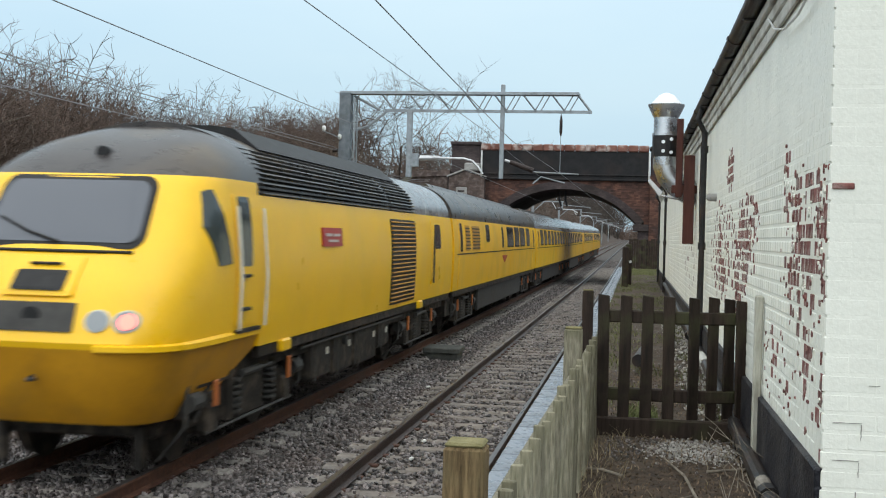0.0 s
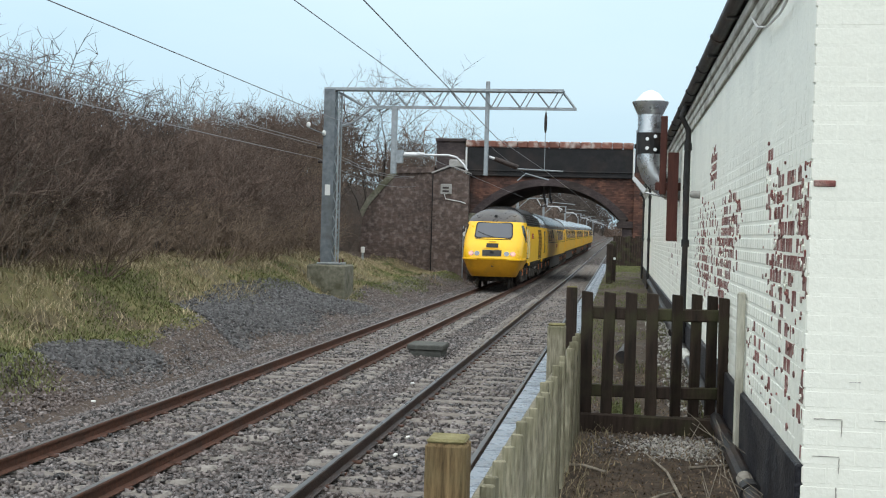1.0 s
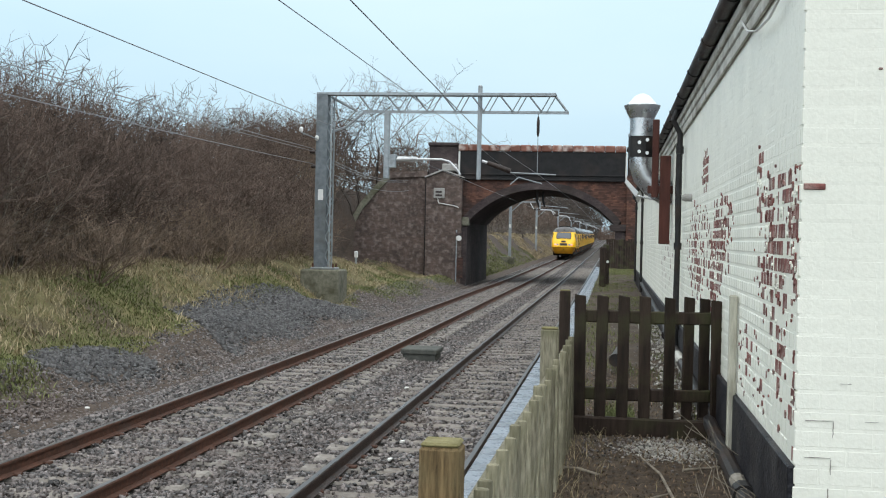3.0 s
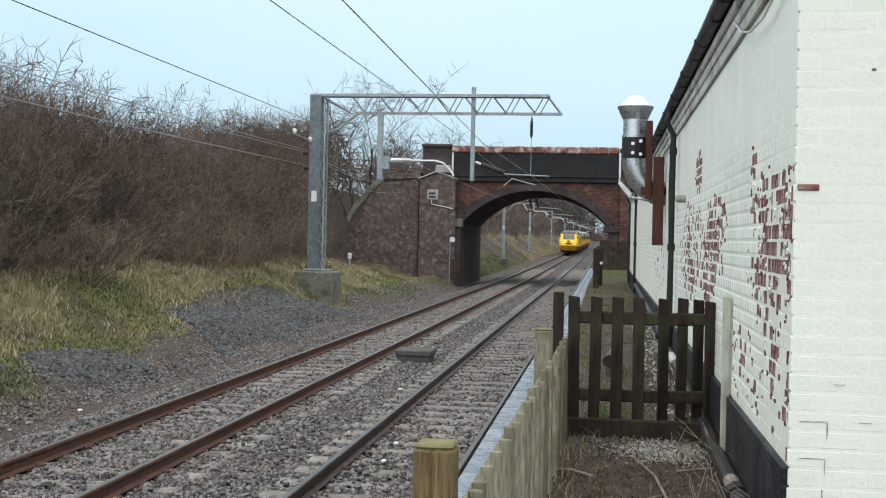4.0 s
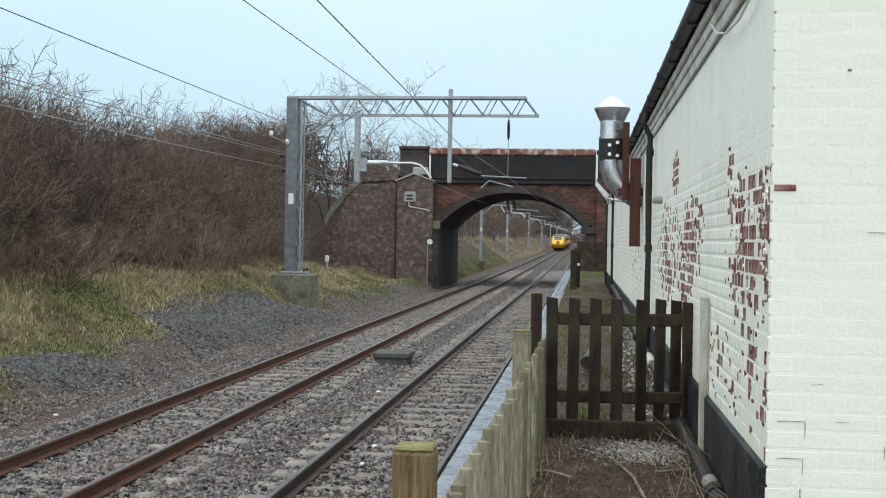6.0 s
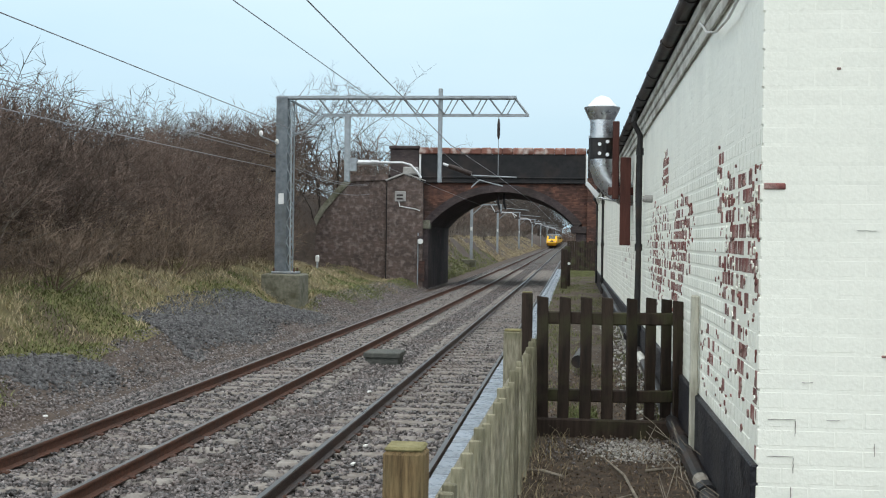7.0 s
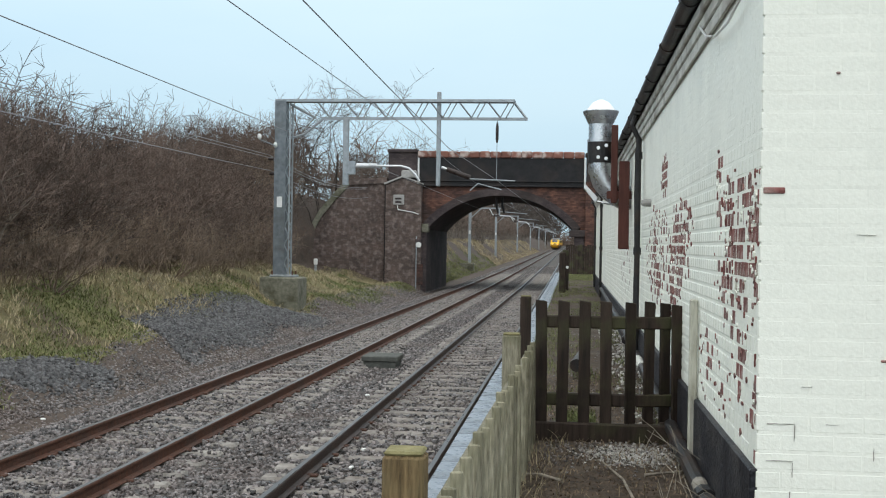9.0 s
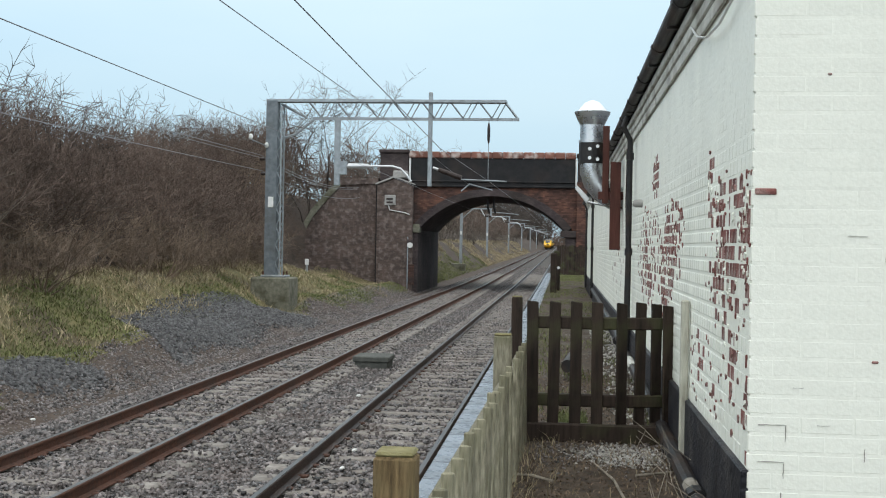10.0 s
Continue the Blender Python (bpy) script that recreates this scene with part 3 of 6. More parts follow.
def wire(points, r=0.011, label="dark overhead wire sagging between gantries"):
    tagged(part("overhead_wire", Solid().tube(points, r, 5), M_WIRE), label, "wire", "overhead line wires")


def span(x, z, sag, y0=-12, y1=42, n=10, dx=0.0):
    return [(x + dx * k / n, y0 + (y1 - y0) * k / n, z - 4 * sag * (k / n) * (1 - k / n)) for k in range(n + 1)]


wire(span(-5.6, 6.38, 0.0) + span(-5.6, 6.3, 0.35, 42, 150)[1:], 0.010)
wire(span(-5.6, 4.66, 0.0) + span(-5.6, 4.64, 0.0, 42, 150)[1:], 0.007)
wire([(-3.3, -10, 6.1), (-3.22, 13.6, 5.35), (-3.15, 29, 4.92), (-2.8, 42, 4.86), (-2.3, 66, 4.7), (-2.3, 150, 4.7)], 0.009)
for x, z in ((-11.25, 5.70), (-11.32, 5.62), (-11.2, 5.12)):
    wire(span(x, z, 0.17, -16, 42) + span(x, z, 0.4, 42, 66, dx=-0.6)[1:], 0.012)
for x in (-11.25, -11.2):
    part("side_insulator", Solid().tube([(x, 41.9, 5.0 if x > -11.22 else 5.55), (x + 0.2, 41.9, 5.0 if x > -11.22 else 5.55)], 0.06, 8), M_INSULATOR, main_gantry).matrix_parent_inverse = main_gantry.matrix_basis.inverted()

# ---- station building ----
M_PAINT = material("cream_masonry_paint", (0.755, 0.757, 0.675), (0.83, 0.833, 0.747), 0.48, 2.2, bump=0.2, bump_scale=34, dirt=(0.64, 0.65, 0.575), dirt_scale=1.0, dirt_amount=0.45, vary="object", spread=0.018)
M_PAINT_WALL = material("cream_paint_over_brick", (0.755, 0.757, 0.675), (0.83, 0.833, 0.747), 0.48, 2.2, bump=0.2, bump_scale=34, dirt=(0.64, 0.65, 0.575), dirt_scale=1.0, dirt_amount=0.45, vary="island", spread=0.04)
M_BARE_BRICK = material("bare_red_brick", (0.125, 0.048, 0.043), (0.25, 0.10, 0.085), 0.85, 14, bump=0.5, vary="object", spread=0.3, dirt=(0.4, 0.36, 0.32), dirt_scale=9, dirt_amount=0.5)
M_BARE_BRICK_FAR = material("flaked_red_brick", (0.125, 0.048, 0.043), (0.25, 0.10, 0.085), 0.85, 14, bump=0.5, vary="island", spread=0.3, dirt=(0.4, 0.36, 0.32), dirt_scale=9, dirt_amount=0.5)
M_TAR = material("black_bitumen_paint", (0.009, 0.009, 0.012), (0.030, 0.030, 0.036), 0.55, 5, bump=0.7, bump_scale=30, dirt=(0.11, 0.10, 0.09), dirt_scale=2.5, dirt_amount=0.35)
M_GUTTER = material("black_cast_iron", (0.012, 0.012, 0.013), (0.035, 0.033, 0.032), 0.45, 8, bump=0.2, dirt=(0.09, 0.05, 0.03), dirt_scale=3, dirt_amount=0.4)
M_FASCIA = material("peeling_white_fascia", (0.38, 0.37, 0.33), (0.66, 0.66, 0.6), 0.7, 6, bump=0.4, stretch=(1, 0.15, 1), dirt=(0.15, 0.12, 0.09), dirt_scale=2.2, dirt_amount=0.8)
M_SLATE = material("grey_slate", (0.05, 0.052, 0.058), (0.11, 0.112, 0.12), 0.5, 6, bump=0.3)
M_BROWN_WOOD = material("red_brown_painted_timber", (0.045, 0.016, 0.012), (0.10, 0.035, 0.026), 0.6, 10, bump=0.2, stretch=(1, 1, 0.15))
M_GALV = material("bright_galvanised_duct", (0.42, 0.44, 0.46), (0.60, 0.62, 0.64), 0.28, 7, metal=0.85, bump=0.06)
M_ZINC = material("pale_zinc_cowl", (0.7, 0.72, 0.73), (0.82, 0.83, 0.84), 0.35, 5, metal=0.3, bump=0.05)
WX, WY, WTOP, PLINTH, COURSE, LEN = 0.873, 5.62, 3.97, 1.45, 0.0895, 0.247
building = thing("station_building", "cream painted brick station building with flaking paint", "building")
side = part("side_wall", Solid().box(WX + 0.0045, WX + 0.30, WY + 0.02, 46, 0.6, WTOP + 0.25), M_PAINT_WALL, building)
front = part("end_wall", Solid().add([(WX + 0.007, WY + 0.0042, 0.6), (7.5, WY + 0.0042, 0.6), (7.5, WY + 0.0042, WTOP + 0.2), (4.2, WY + 0.0042, 6.6), (WX + 0.007, WY + 0.0042, WTOP + 0.2),
                                   (WX + 0.007, WY + 0.3, 0.6), (7.5, WY + 0.3, 0.6), (7.5, WY + 0.3, WTOP + 0.2), (4.2, WY + 0.3, 6.6), (WX + 0.007, WY + 0.3, WTOP + 0.2)],
                                  [(0, 1, 2, 3, 4), (9, 8, 7, 6, 5), (0, 5, 6, 1), (1, 6, 7, 2), (2, 7, 8, 3), (3, 8, 9, 4), (4, 9, 5, 0)]), M_PAINT_WALL, building)
part("back_wall", Solid().box(7.2, 7.5, WY + 0.3, 46, 0.6, WTOP + 0.2), M_PAINT_WALL, building)
part("roof", Solid().prism([(0.77, 4.225), (4.2, 6.72), (7.75, 4.26), (7.75, 4.38), (4.2, 6.84), (0.77, 4.285)], WY - 0.05, 46.2), M_SLATE, building)
# plinth, proud of the wall and black
part("plinth", Solid().soft(WX - 0.028, WX + 0.02, WY + 0.01, 46, 0.7, PLINTH, 0.008), M_TAR, building, "black bitumen-painted plinth")
part("plinth", Solid().soft(WX - 0.02, 7.5, WY - 0.018, WY + 0.02, 0.7, 1.27, 0.008), M_TAR, building)
# eaves
part("fascia", Solid().soft(WX - 0.035, WX + 0.0, WY - 0.04, 46, WTOP, WTOP + 0.09, 0.01).soft(WX - 0.06, WX - 0.0, WY - 0.05, 46, WTOP + 0.09, WTOP + 0.17, 0.01)
     .soft(WX - 0.022, WX + 0.0, WY - 0.02, 46, WTOP - 0.09, WTOP, 0.006), M_FASCIA, building, "peeling off-white eaves boards")
gutter = Solid()
ring = [(0.064 * math.cos(a), 0.064 * math.sin(a)) for a in [math.pi + math.pi * k / 8 for k in range(9)]]
gutter.prism([(WX - 0.105 + x, WTOP + 0.24 + z) for x, z in ring] + [(WX - 0.105 + 0.82 * x, WTOP + 0.24 + 0.82 * z) for x, z in reversed(ring)], WY - 0.08, 46)
gutter_part = part("gutter", gutter, M_GUTTER, building, "black cast-iron gutter with collars")
for k in range(22):
    y = WY + 0.6 + 1.83 * k
    part("collar", Solid().prism([(WX - 0.105 + 1.14 * x, WTOP + 0.24 + 1.14 * z) for x, z in ring] + [(WX - 0.105 + 1.0 * x, WTOP + 0.245 + 1.0 * z) for x, z in reversed(ring)], y, y + 0.12), M_GUTTER, gutter_part)
    part("gutter_bracket", Solid().box(WX - 0.15, WX - 0.03, y + 0.7, y + 0.73, WTOP + 0.16, WTOP + 0.178), M_GUTTER, gutter_part)
for y in (14.7, 33.0, 41.5):
    p = part("downpipe", Solid().tube([(WX - 0.105, y, WTOP + 0.2), (WX - 0.16, y, WTOP + 0.05), (WX - 0.07, y, WTOP - 0.12), (WX - 0.07, y, 2.6), (WX - 0.07, y, 1.05)], 0.036, 10), M_GUTTER, building, "black cast-iron downpipe")
    for z in (3.6, 2.4, 1.4):
        part("pipe_collar", Solid().tube([(WX - 0.07, y, z), (WX - 0.07, y, z + 0.09)], 0.05, 10), M_GUTTER, p)
part("loose_cable", Solid().tube([(WX - 0.04, 8.1, 4.02), (WX - 0.05, 7.6, 3.86), (WX - 0.05, 7.1, 3.77), (WX - 0.045, 6.55, 3.75), (WX - 0.035, 6.15, 3.80), (WX - 0.03, 5.85, 3.93)], 0.008, 6), M_PALE, building)
part("wall_cable", Solid().tube([(WX - 0.012, 16.4, 4.0), (WX - 0.012, 16.6, 3.2), (WX - 0.012, 16.3, 2.4), (WX - 0.012, 16.5, 1.6)], 0.010, 6), M_GUTTER, building)
part("wall_lamp", Solid().tube([(WX, 13.3, 3.0), (WX - 0.07, 13.3, 3.0), (WX - 0.07, 13.3, 3.0), (WX - 0.11, 13.3, 3.0)], [0.045, 0.042, 0.046, 0.03], 12), M_STONE_GREY, building, "small pale bulkhead lamp")
# flue with its timber brackets
flue = thing("kitchen_flue", "galvanised extract flue with a conical cowl on the station wall", "flue", at=pose(0, 0, -0.06))
FX, FY = 0.40, 18.0
part("elbow", Solid().tube([(0.92, FY, 3.30), (0.74, FY, 3.32), (0.58, FY, 3.42), (0.46, FY, 3.56), (FX, FY, 3.72), (FX, FY, 3.84)], 0.185, 18), M_GALV, flue, smooth=True)
part("damper_box", Solid().tube([(FX, FY, 3.84), (FX, FY, 4.16)], 0.20, 18), M_GUTTER, flue, "black perforated band")
for a, z in ((-100, 4.06), (-100, 3.92), (-65, 4.10), (-65, 3.9)):
    x, y = FX + 0.2 * math.cos(radians(a)), FY + 0.2 * math.sin(radians(a))
    part("hole_rim", Solid().tube([(x, y - 0.012, z), (x, y + 0.01, z)], 0.028, 8), M_ZINC, flue)
part("duct", Solid().tube([(FX, FY, 4.16), (FX, FY, 4.20), (FX, FY, 4.20), (FX, FY, 4.44)], [0.205, 0.205, 0.185, 0.185], 18), M_GALV, flue, smooth=True)
part("cowl", Solid().tube([(FX, FY, 4.44), (FX, FY, 4.62), (FX, FY, 4.64)], [0.19, 0.275, 0.275], 20, closed=False), M_GALV, flue, smooth=True)
part("cap", Solid().tube([(FX, FY, 4.64), (FX, FY, 4.69), (FX, FY, 4.78), (FX, FY, 4.82)], [0.24, 0.20, 0.12, 0.03], 20), M_ZINC, flue, "pale rounded flue cap", True)
bracket = part("bracket_post", Solid().soft(0.56, 0.66, FY - 0.30, FY - 0.22, 3.22, 4.40, 0.01), M_BROWN_WOOD, flue, "red-brown timber bracket")
part("bracket_post", Solid().soft(0.68, 0.84, FY - 0.34, FY - 0.26, 2.52, 3.85, 0.01), M_BROWN_WOOD, flue)
part("bracket_arm", Solid().soft(0.5, 0.9, FY - 0.29, FY - 0.23, 3.28, 3.40, 0.01), M_BROWN_WOOD, flue)
# White slanted piece beyond the flue; its use isn't known.
white_piece = part("drip_hood", Solid().prism([(0.17, 3.52), (0.20, 3.57), (0.40, 3.36), (0.36, 3.28)], FY + 1.2, FY + 1.5), M_ZINC, flue, "white slanted piece beyond the flue")
part("piece_stay", Solid().tube([(0.38, FY + 1.3, 3.3), (0.92, FY + 1.3, 3.2)], 0.02, 6), M_GALV, flue)


# ---- picket fence and gate ----
M_OLD_WOOD = material("weathered_fence_timber", (0.11, 0.10, 0.068), (0.36, 0.33, 0.245), 0.85, 75, bump=0.5, bump_scale=90, stretch=(1, 1, 0.12), dirt=(0.12, 0.115, 0.06), dirt_scale=4, dirt_amount=0.6, vary="object", spread=0.38)
M_MOSSY_POST = material("mossy_timber_post", (0.04, 0.026, 0.012), (0.26, 0.18, 0.09), 0.85, 70, bump=0.8, bump_scale=90, stretch=(1, 1, 0.10), dirt=(0.19, 0.145, 0.075), dirt_scale=9, dirt_amount=0.6)
M_DARK_WOOD = material("dark_wet_timber", (0.012, 0.008, 0.006), (0.046, 0.031, 0.023), 0.7, 22, bump=0.4, bump_scale=40, stretch=(1, 1, 0.12), dirt=(0.07, 0.08, 0.03), dirt_scale=3, dirt_amount=0.5, vary="object", spread=0.25)
M_MOSS = material("moss_on_timber", (0.13, 0.115, 0.05), (0.24, 0.215, 0.11), 0.9, 20, bump=0.5)
M_CREAM_WOOD = material("cream_painted_timber", (0.36, 0.345, 0.28), (0.56, 0.545, 0.46), 0.7, 40, bump=0.4, stretch=(1, 1, 0.15), dirt=(0.2, 0.18, 0.13), dirt_scale=4)


def paling(w, t, h, c=0.006):
    """One pale with a weathered, slightly sloped top, standing on z = 0."""
    s = Solid().soft(-w / 2, w / 2, -t / 2, t / 2, 0, h, c)
    s.v = [(x, y, z - (0.012 * (x / w + 0.5) if z > h / 2 else 0)) for x, y, z in s.v]
    return s


rng = random.Random(4)
fence = thing("picket_fence", "weathered pale picket fence with mossy posts along the platform", "fence")
pale_me = paling(0.072, 0.040, 0.92).mesh("paling", M_OLD_WOOD)
for k in range(30):
    y = 1.9 + 0.25 * k
    q = part("paling", pale_me, None, fence)
    q.matrix_basis = pose(-0.388 + 0.0155 * (y - 3.3) + rng.uniform(-0.008, 0.008), y + rng.uniform(-0.015, 0.015), 0.83 + rng.uniform(-0.025, 0.015), rng.uniform(-1, 1), rng.uniform(-1.5, 1.5), 90 + rng.uniform(-4, 4))
for z in (1.15, 1.55):
    part("rail", Solid().soft(-0.470, -0.412, -1.8, 6.0, z, z + 0.085, 0.008, at=pose(0, 3.3, 0, 0, 0, -0.888)), M_OLD_WOOD, fence)
for y, m, h, w in ((3.30, M_MOSSY_POST, 1.90, 0.06), (7.75, M_OLD_WOOD, 1.90, 0.06), (12.9, M_DARK_WOOD, 1.93, 0.06)):
    c = -0.475 + 0.0165 * (y - 3.3) if y < 10 else -0.51
    part("post", Solid().soft(c - w, c + w, y - w, y + w, 0.5, h, 0.012), m, fence)
    part("post_top", Solid().soft(c - w + 0.004, c + w - 0.004, y - w + 0.004, y + w - 0.004, h - 0.004, h + 0.010, 0.006), M_MOSS, fence, "mossy weathered post top")

gate = thing("picket_gate", "dark wet wooden picket gate across the platform", "gate")
GY = 9.3
dark_me = paling(0.092, 0.024, 0.99).mesh("paling", M_DARK_WOOD)
for k, (x, y) in enumerate(((-0.235, 0), (-0.073, 0), (0.102, 0), (0.276, 0), (0.468, 0.02), (0.612, 0.08), (0.742, 0.11), (0.842, 0.10))):
    q = part("paling", dark_me, None, gate)
    q.matrix_basis = pose(x, GY + y, 1.065 + rng.uniform(-0.012, 0.012), 0, rng.uniform(-0.8, 0.8), 0 if k < 4 else 24)
for z in (1.84, 1.22):
    part("rail", Solid().soft(-0.28, 0.47, GY + 0.012, GY + 0.07, z, z + 0.10, 0.01), M_DARK_WOOD, gate)
    part("rail", Solid().soft(0, 0.40, 0.012, 0.07, z, z + 0.10, 0.01, at=pose(0.45, GY, 0, 0, 0, 14)), M_DARK_WOOD, gate)
part("bottom_board", Solid().soft(-0.30, 0.78, GY - 0.03, GY + 0.03, 0.93, 1.09, 0.015), M_DARK_WOOD, gate, "mossy bottom board")
part("gate_post", Solid().soft(0.70, 0.80, GY + 0.05, GY + 0.15, 0.7, 1.10, 0.012), M_DARK_WOOD, gate)
tagged(part("cream_post", Solid().soft(0.81, 0.865, 8.16, 8.22, 0.9, 2.14, 0.01), M_CREAM_WOOD), "cream painted timber post against the station wall", "post")
for y, x, h in ((38.6, -0.31, 2.28), (40.6, -0.22, 2.35)):
    tagged(part("old_post", Solid().soft(x - 0.11, x + 0.11, y - 0.11, y + 0.11, 0.6, h, 0.03), M_DARK_WOOD), "stout dark timber post at the platform edge", "post", "old platform posts")
# Plain pale disc for the white dot on the rear post.
tagged(part("post_dot", Solid().tube([(-0.16, 40.4, 1.75), (-0.16, 40.5, 1.75)], 0.05, 10), M_PALE), "tiny white disc on a timber post", "reflector")
screen_fence = thing("board_fence", "brown close-boarded timber fence at the platform end", "fence")
for k in range(14):
    part("board", Solid().soft(-0.35 + 0.13 * k, -0.225 + 0.13 * k, 63.6, 63.64, 0.9, 2.55 + rng.uniform(-0.05, 0.05), 0.008), M_DARK_WOOD, screen_fence)
# pipe along the foot of the wall
pipe = thing("waste_pipe", "black waste pipe with peeling white paint along the wall", "pipe")
part("run", Solid().tube([(0.80, 6.3, 1.0), (0.79, 8.2, 1.05), (0.80, 12, 1.12), (0.82, 20, 1.22), (0.83, 34, 1.3)], 0.055, 10), M_GUTTER, pipe, smooth=True)
for y0, y1 in ((6.9, 7.25), (13.2, 13.9)):
    part("paint_flake", Solid().tube([(0.793, y0, 1.022 if y0 < 8 else 1.15), (0.79, y1, 1.045 if y0 < 8 else 1.165)], 0.049, 10), M_FASCIA, pipe)
for y in (6.9, 8.6, 11.5, 17, 24):
    part("pipe_joint", Solid().tube([(0.797, y, 1.02 + 0.012 * (y - 6.9)), (0.797, y + 0.14, 1.022 + 0.012 * (y - 6.9))], 0.07, 10), M_GUTTER, pipe)
tagged(part("dark_tube", Solid().tube([(0.06, 13.4, 1.12), (0.14, 14.4, 1.14)], 0.075, 12), M_GUTTER), "short black plastic drain pipe end in the grass", "pipe")

# ---- the train: a streamlined power car and five coaches on the far track ----
M_YELLOW = material("glossy_yellow_paint", (0.88, 0.495, 0.006), (0.94, 0.55, 0.010), 0.32, 1.2, bump=0.03, bump_scale=8, dirt=(0.68, 0.42, 0.015), dirt_scale=0.8, dirt_amount=0.3, spec=0.5)
M_YELLOW_COACH = material("dull_yellow_paint", (0.84, 0.46, 0.005), (0.90, 0.51, 0.008), 0.34, 1.2, bump=0.03, bump_scale=8, dirt=(0.55, 0.33, 0.01), dirt_scale=0.8, dirt_amount=0.45, spec=0.5)
M_YELLOW_DIRTY = material("grimy_yellow_paint", (0.47, 0.215, 0.006), (0.62, 0.295, 0.010), 0.45, 2.5, bump=0.05, bump_scale=12, dirt=(0.28, 0.15, 0.02), dirt_scale=1.6, dirt_amount=0.55, spec=0.5)
# Grey lifted a little: the roof's reflections are in this colour.
M_ROOF_GREY = material("sooty_grey_roof", (0.034, 0.031, 0.031), (0.075, 0.069, 0.067), 0.3, 3, bump=0.08, dirt=(0.14, 0.10, 0.05), dirt_scale=1.0, dirt_amount=0.5)
# Pale base colour carries the sky reflected in the wet roof.
M_SHEEN_ROOF = material("wet_roof_with_pale_sheen_colour", (0.16, 0.165, 0.175), (0.27, 0.275, 0.285), 0.22, 2.5, bump=0.05, dirt=(0.10, 0.09, 0.08), dirt_scale=0.7, dirt_amount=0.7, spec=0.5)
M_UNDER = material("oily_underframe", (0.008, 0.007, 0.006), (0.036, 0.030, 0.025), 0.6, 8, bump=0.5, dirt=(0.13, 0.10, 0.075), dirt_scale=5, dirt_amount=0.55)
M_UNDER_GREY = material("grey_equipment_skirt", (0.035, 0.034, 0.032), (0.075, 0.072, 0.066), 0.6, 3, bump=0.15, dirt=(0.05, 0.04, 0.03), dirt_scale=2)
# Opaque glass; the grey of the reflected sky is in its base colour.
M_GLASS_DARK = plain("sky_grey_cab_glass", (0.085, 0.095, 0.115), 0.08)
M_WINDOW = plain("tinted_window_glass", (0.06, 0.066, 0.068), 0.06)
M_CAB_WINDOW = plain("cab_side_glass", (0.03, 0.042, 0.042), 0.1)
M_BLACK = material("black_rubber", (0.012, 0.012, 0.013), (0.03, 0.03, 0.03), 0.55, 8, bump=0.1)
M_WHITE_RAIL = material("pale_handrail", (0.55, 0.53, 0.45), (0.7, 0.68, 0.6), 0.4, 8, bump=0.05)
M_LAMP = plain("lamp_glass", (0.26, 0.28, 0.29), 0.1)
M_TAIL = plain("red_tail_lamp", (1.0, 0.17, 0.13), 0.2, 0, 2.5)
M_PLATE_RED = material("red_plate", (0.32, 0.03, 0.03), (0.42, 0.05, 0.045), 0.4, 6, bump=0.05)
M_ORANGE = plain("orange_axle_mark", (0.5, 0.15, 0.04), 0.5)
M_SILVER = plain("silver_letters", (0.55, 0.5, 0.48), 0.4, 0.3)
N_NOSE, FLOOR, CANT, TOP = 4.6, 1.17, 2.90, 3.74


def section(z):
    """Half width of the body at a height."""
    if z < FLOOR:
        return 1.37
    if z < CANT:
        return 1.37 + 0.03 * math.sin((z - FLOOR) / (CANT - FLOOR) * math.pi) - 0.05 * max(0, (z - 2.2) / 0.7) ** 2
    k = min(1.0, (z - CANT) / (TOP - CANT))
    return 1.32 * max(0.0, 1 - k ** 2.1) ** 0.5


def front_line(z):
    """How far back the nose lies at a height, on its centre line, and over what length it reaches its full width."""
    marks = [(0.57, 1.38, 1.3), (0.8, 1.18, 1.4), (1.1, 1.04, 1.5), (1.34, 0.95, 1.6), (1.40, 0.93, 1.6), (1.9, 1.12, 1.6), (2.27, 1.46, 1.6), (3.0, 1.98, 1.5),
             (3.06, 2.06, 1.5), (3.25, 2.38, 1.5), (3.45, 2.82, 1.5), (3.6, 3.3, 1.4), (3.69, 3.7, 1.2), (3.74, 4.15, 1.0)]
    for (za, ya, la), (zb, yb, lb) in zip(marks, marks[1:]):
        if z <= zb:
            k = max(0, (z - za) / (zb - za))
            return ya + k * (yb - ya), la + k * (lb - la)
    return marks[-1][1:]


def width(z):
    if z < 1.34:
        return 1.37 * (0.76 + 0.24 * (max(0, z - 0.57) / 0.77) ** 0.8)
    return max(section(z), 0.05)


def nose(x, z):
    yf, l = front_line(z)
    s = min(1.0, abs(x) / width(z))
    return yf + l * (1 - (1 - s ** N_NOSE) ** (1 / N_NOSE))


def flank(y, z):
    yf, l = front_line(z)
    d = max(0.0, min(1.0, (yf + l - y) / l))
    return width(z) * max(0.0, 1 - d ** N_NOSE) ** (1 / N_NOSE)


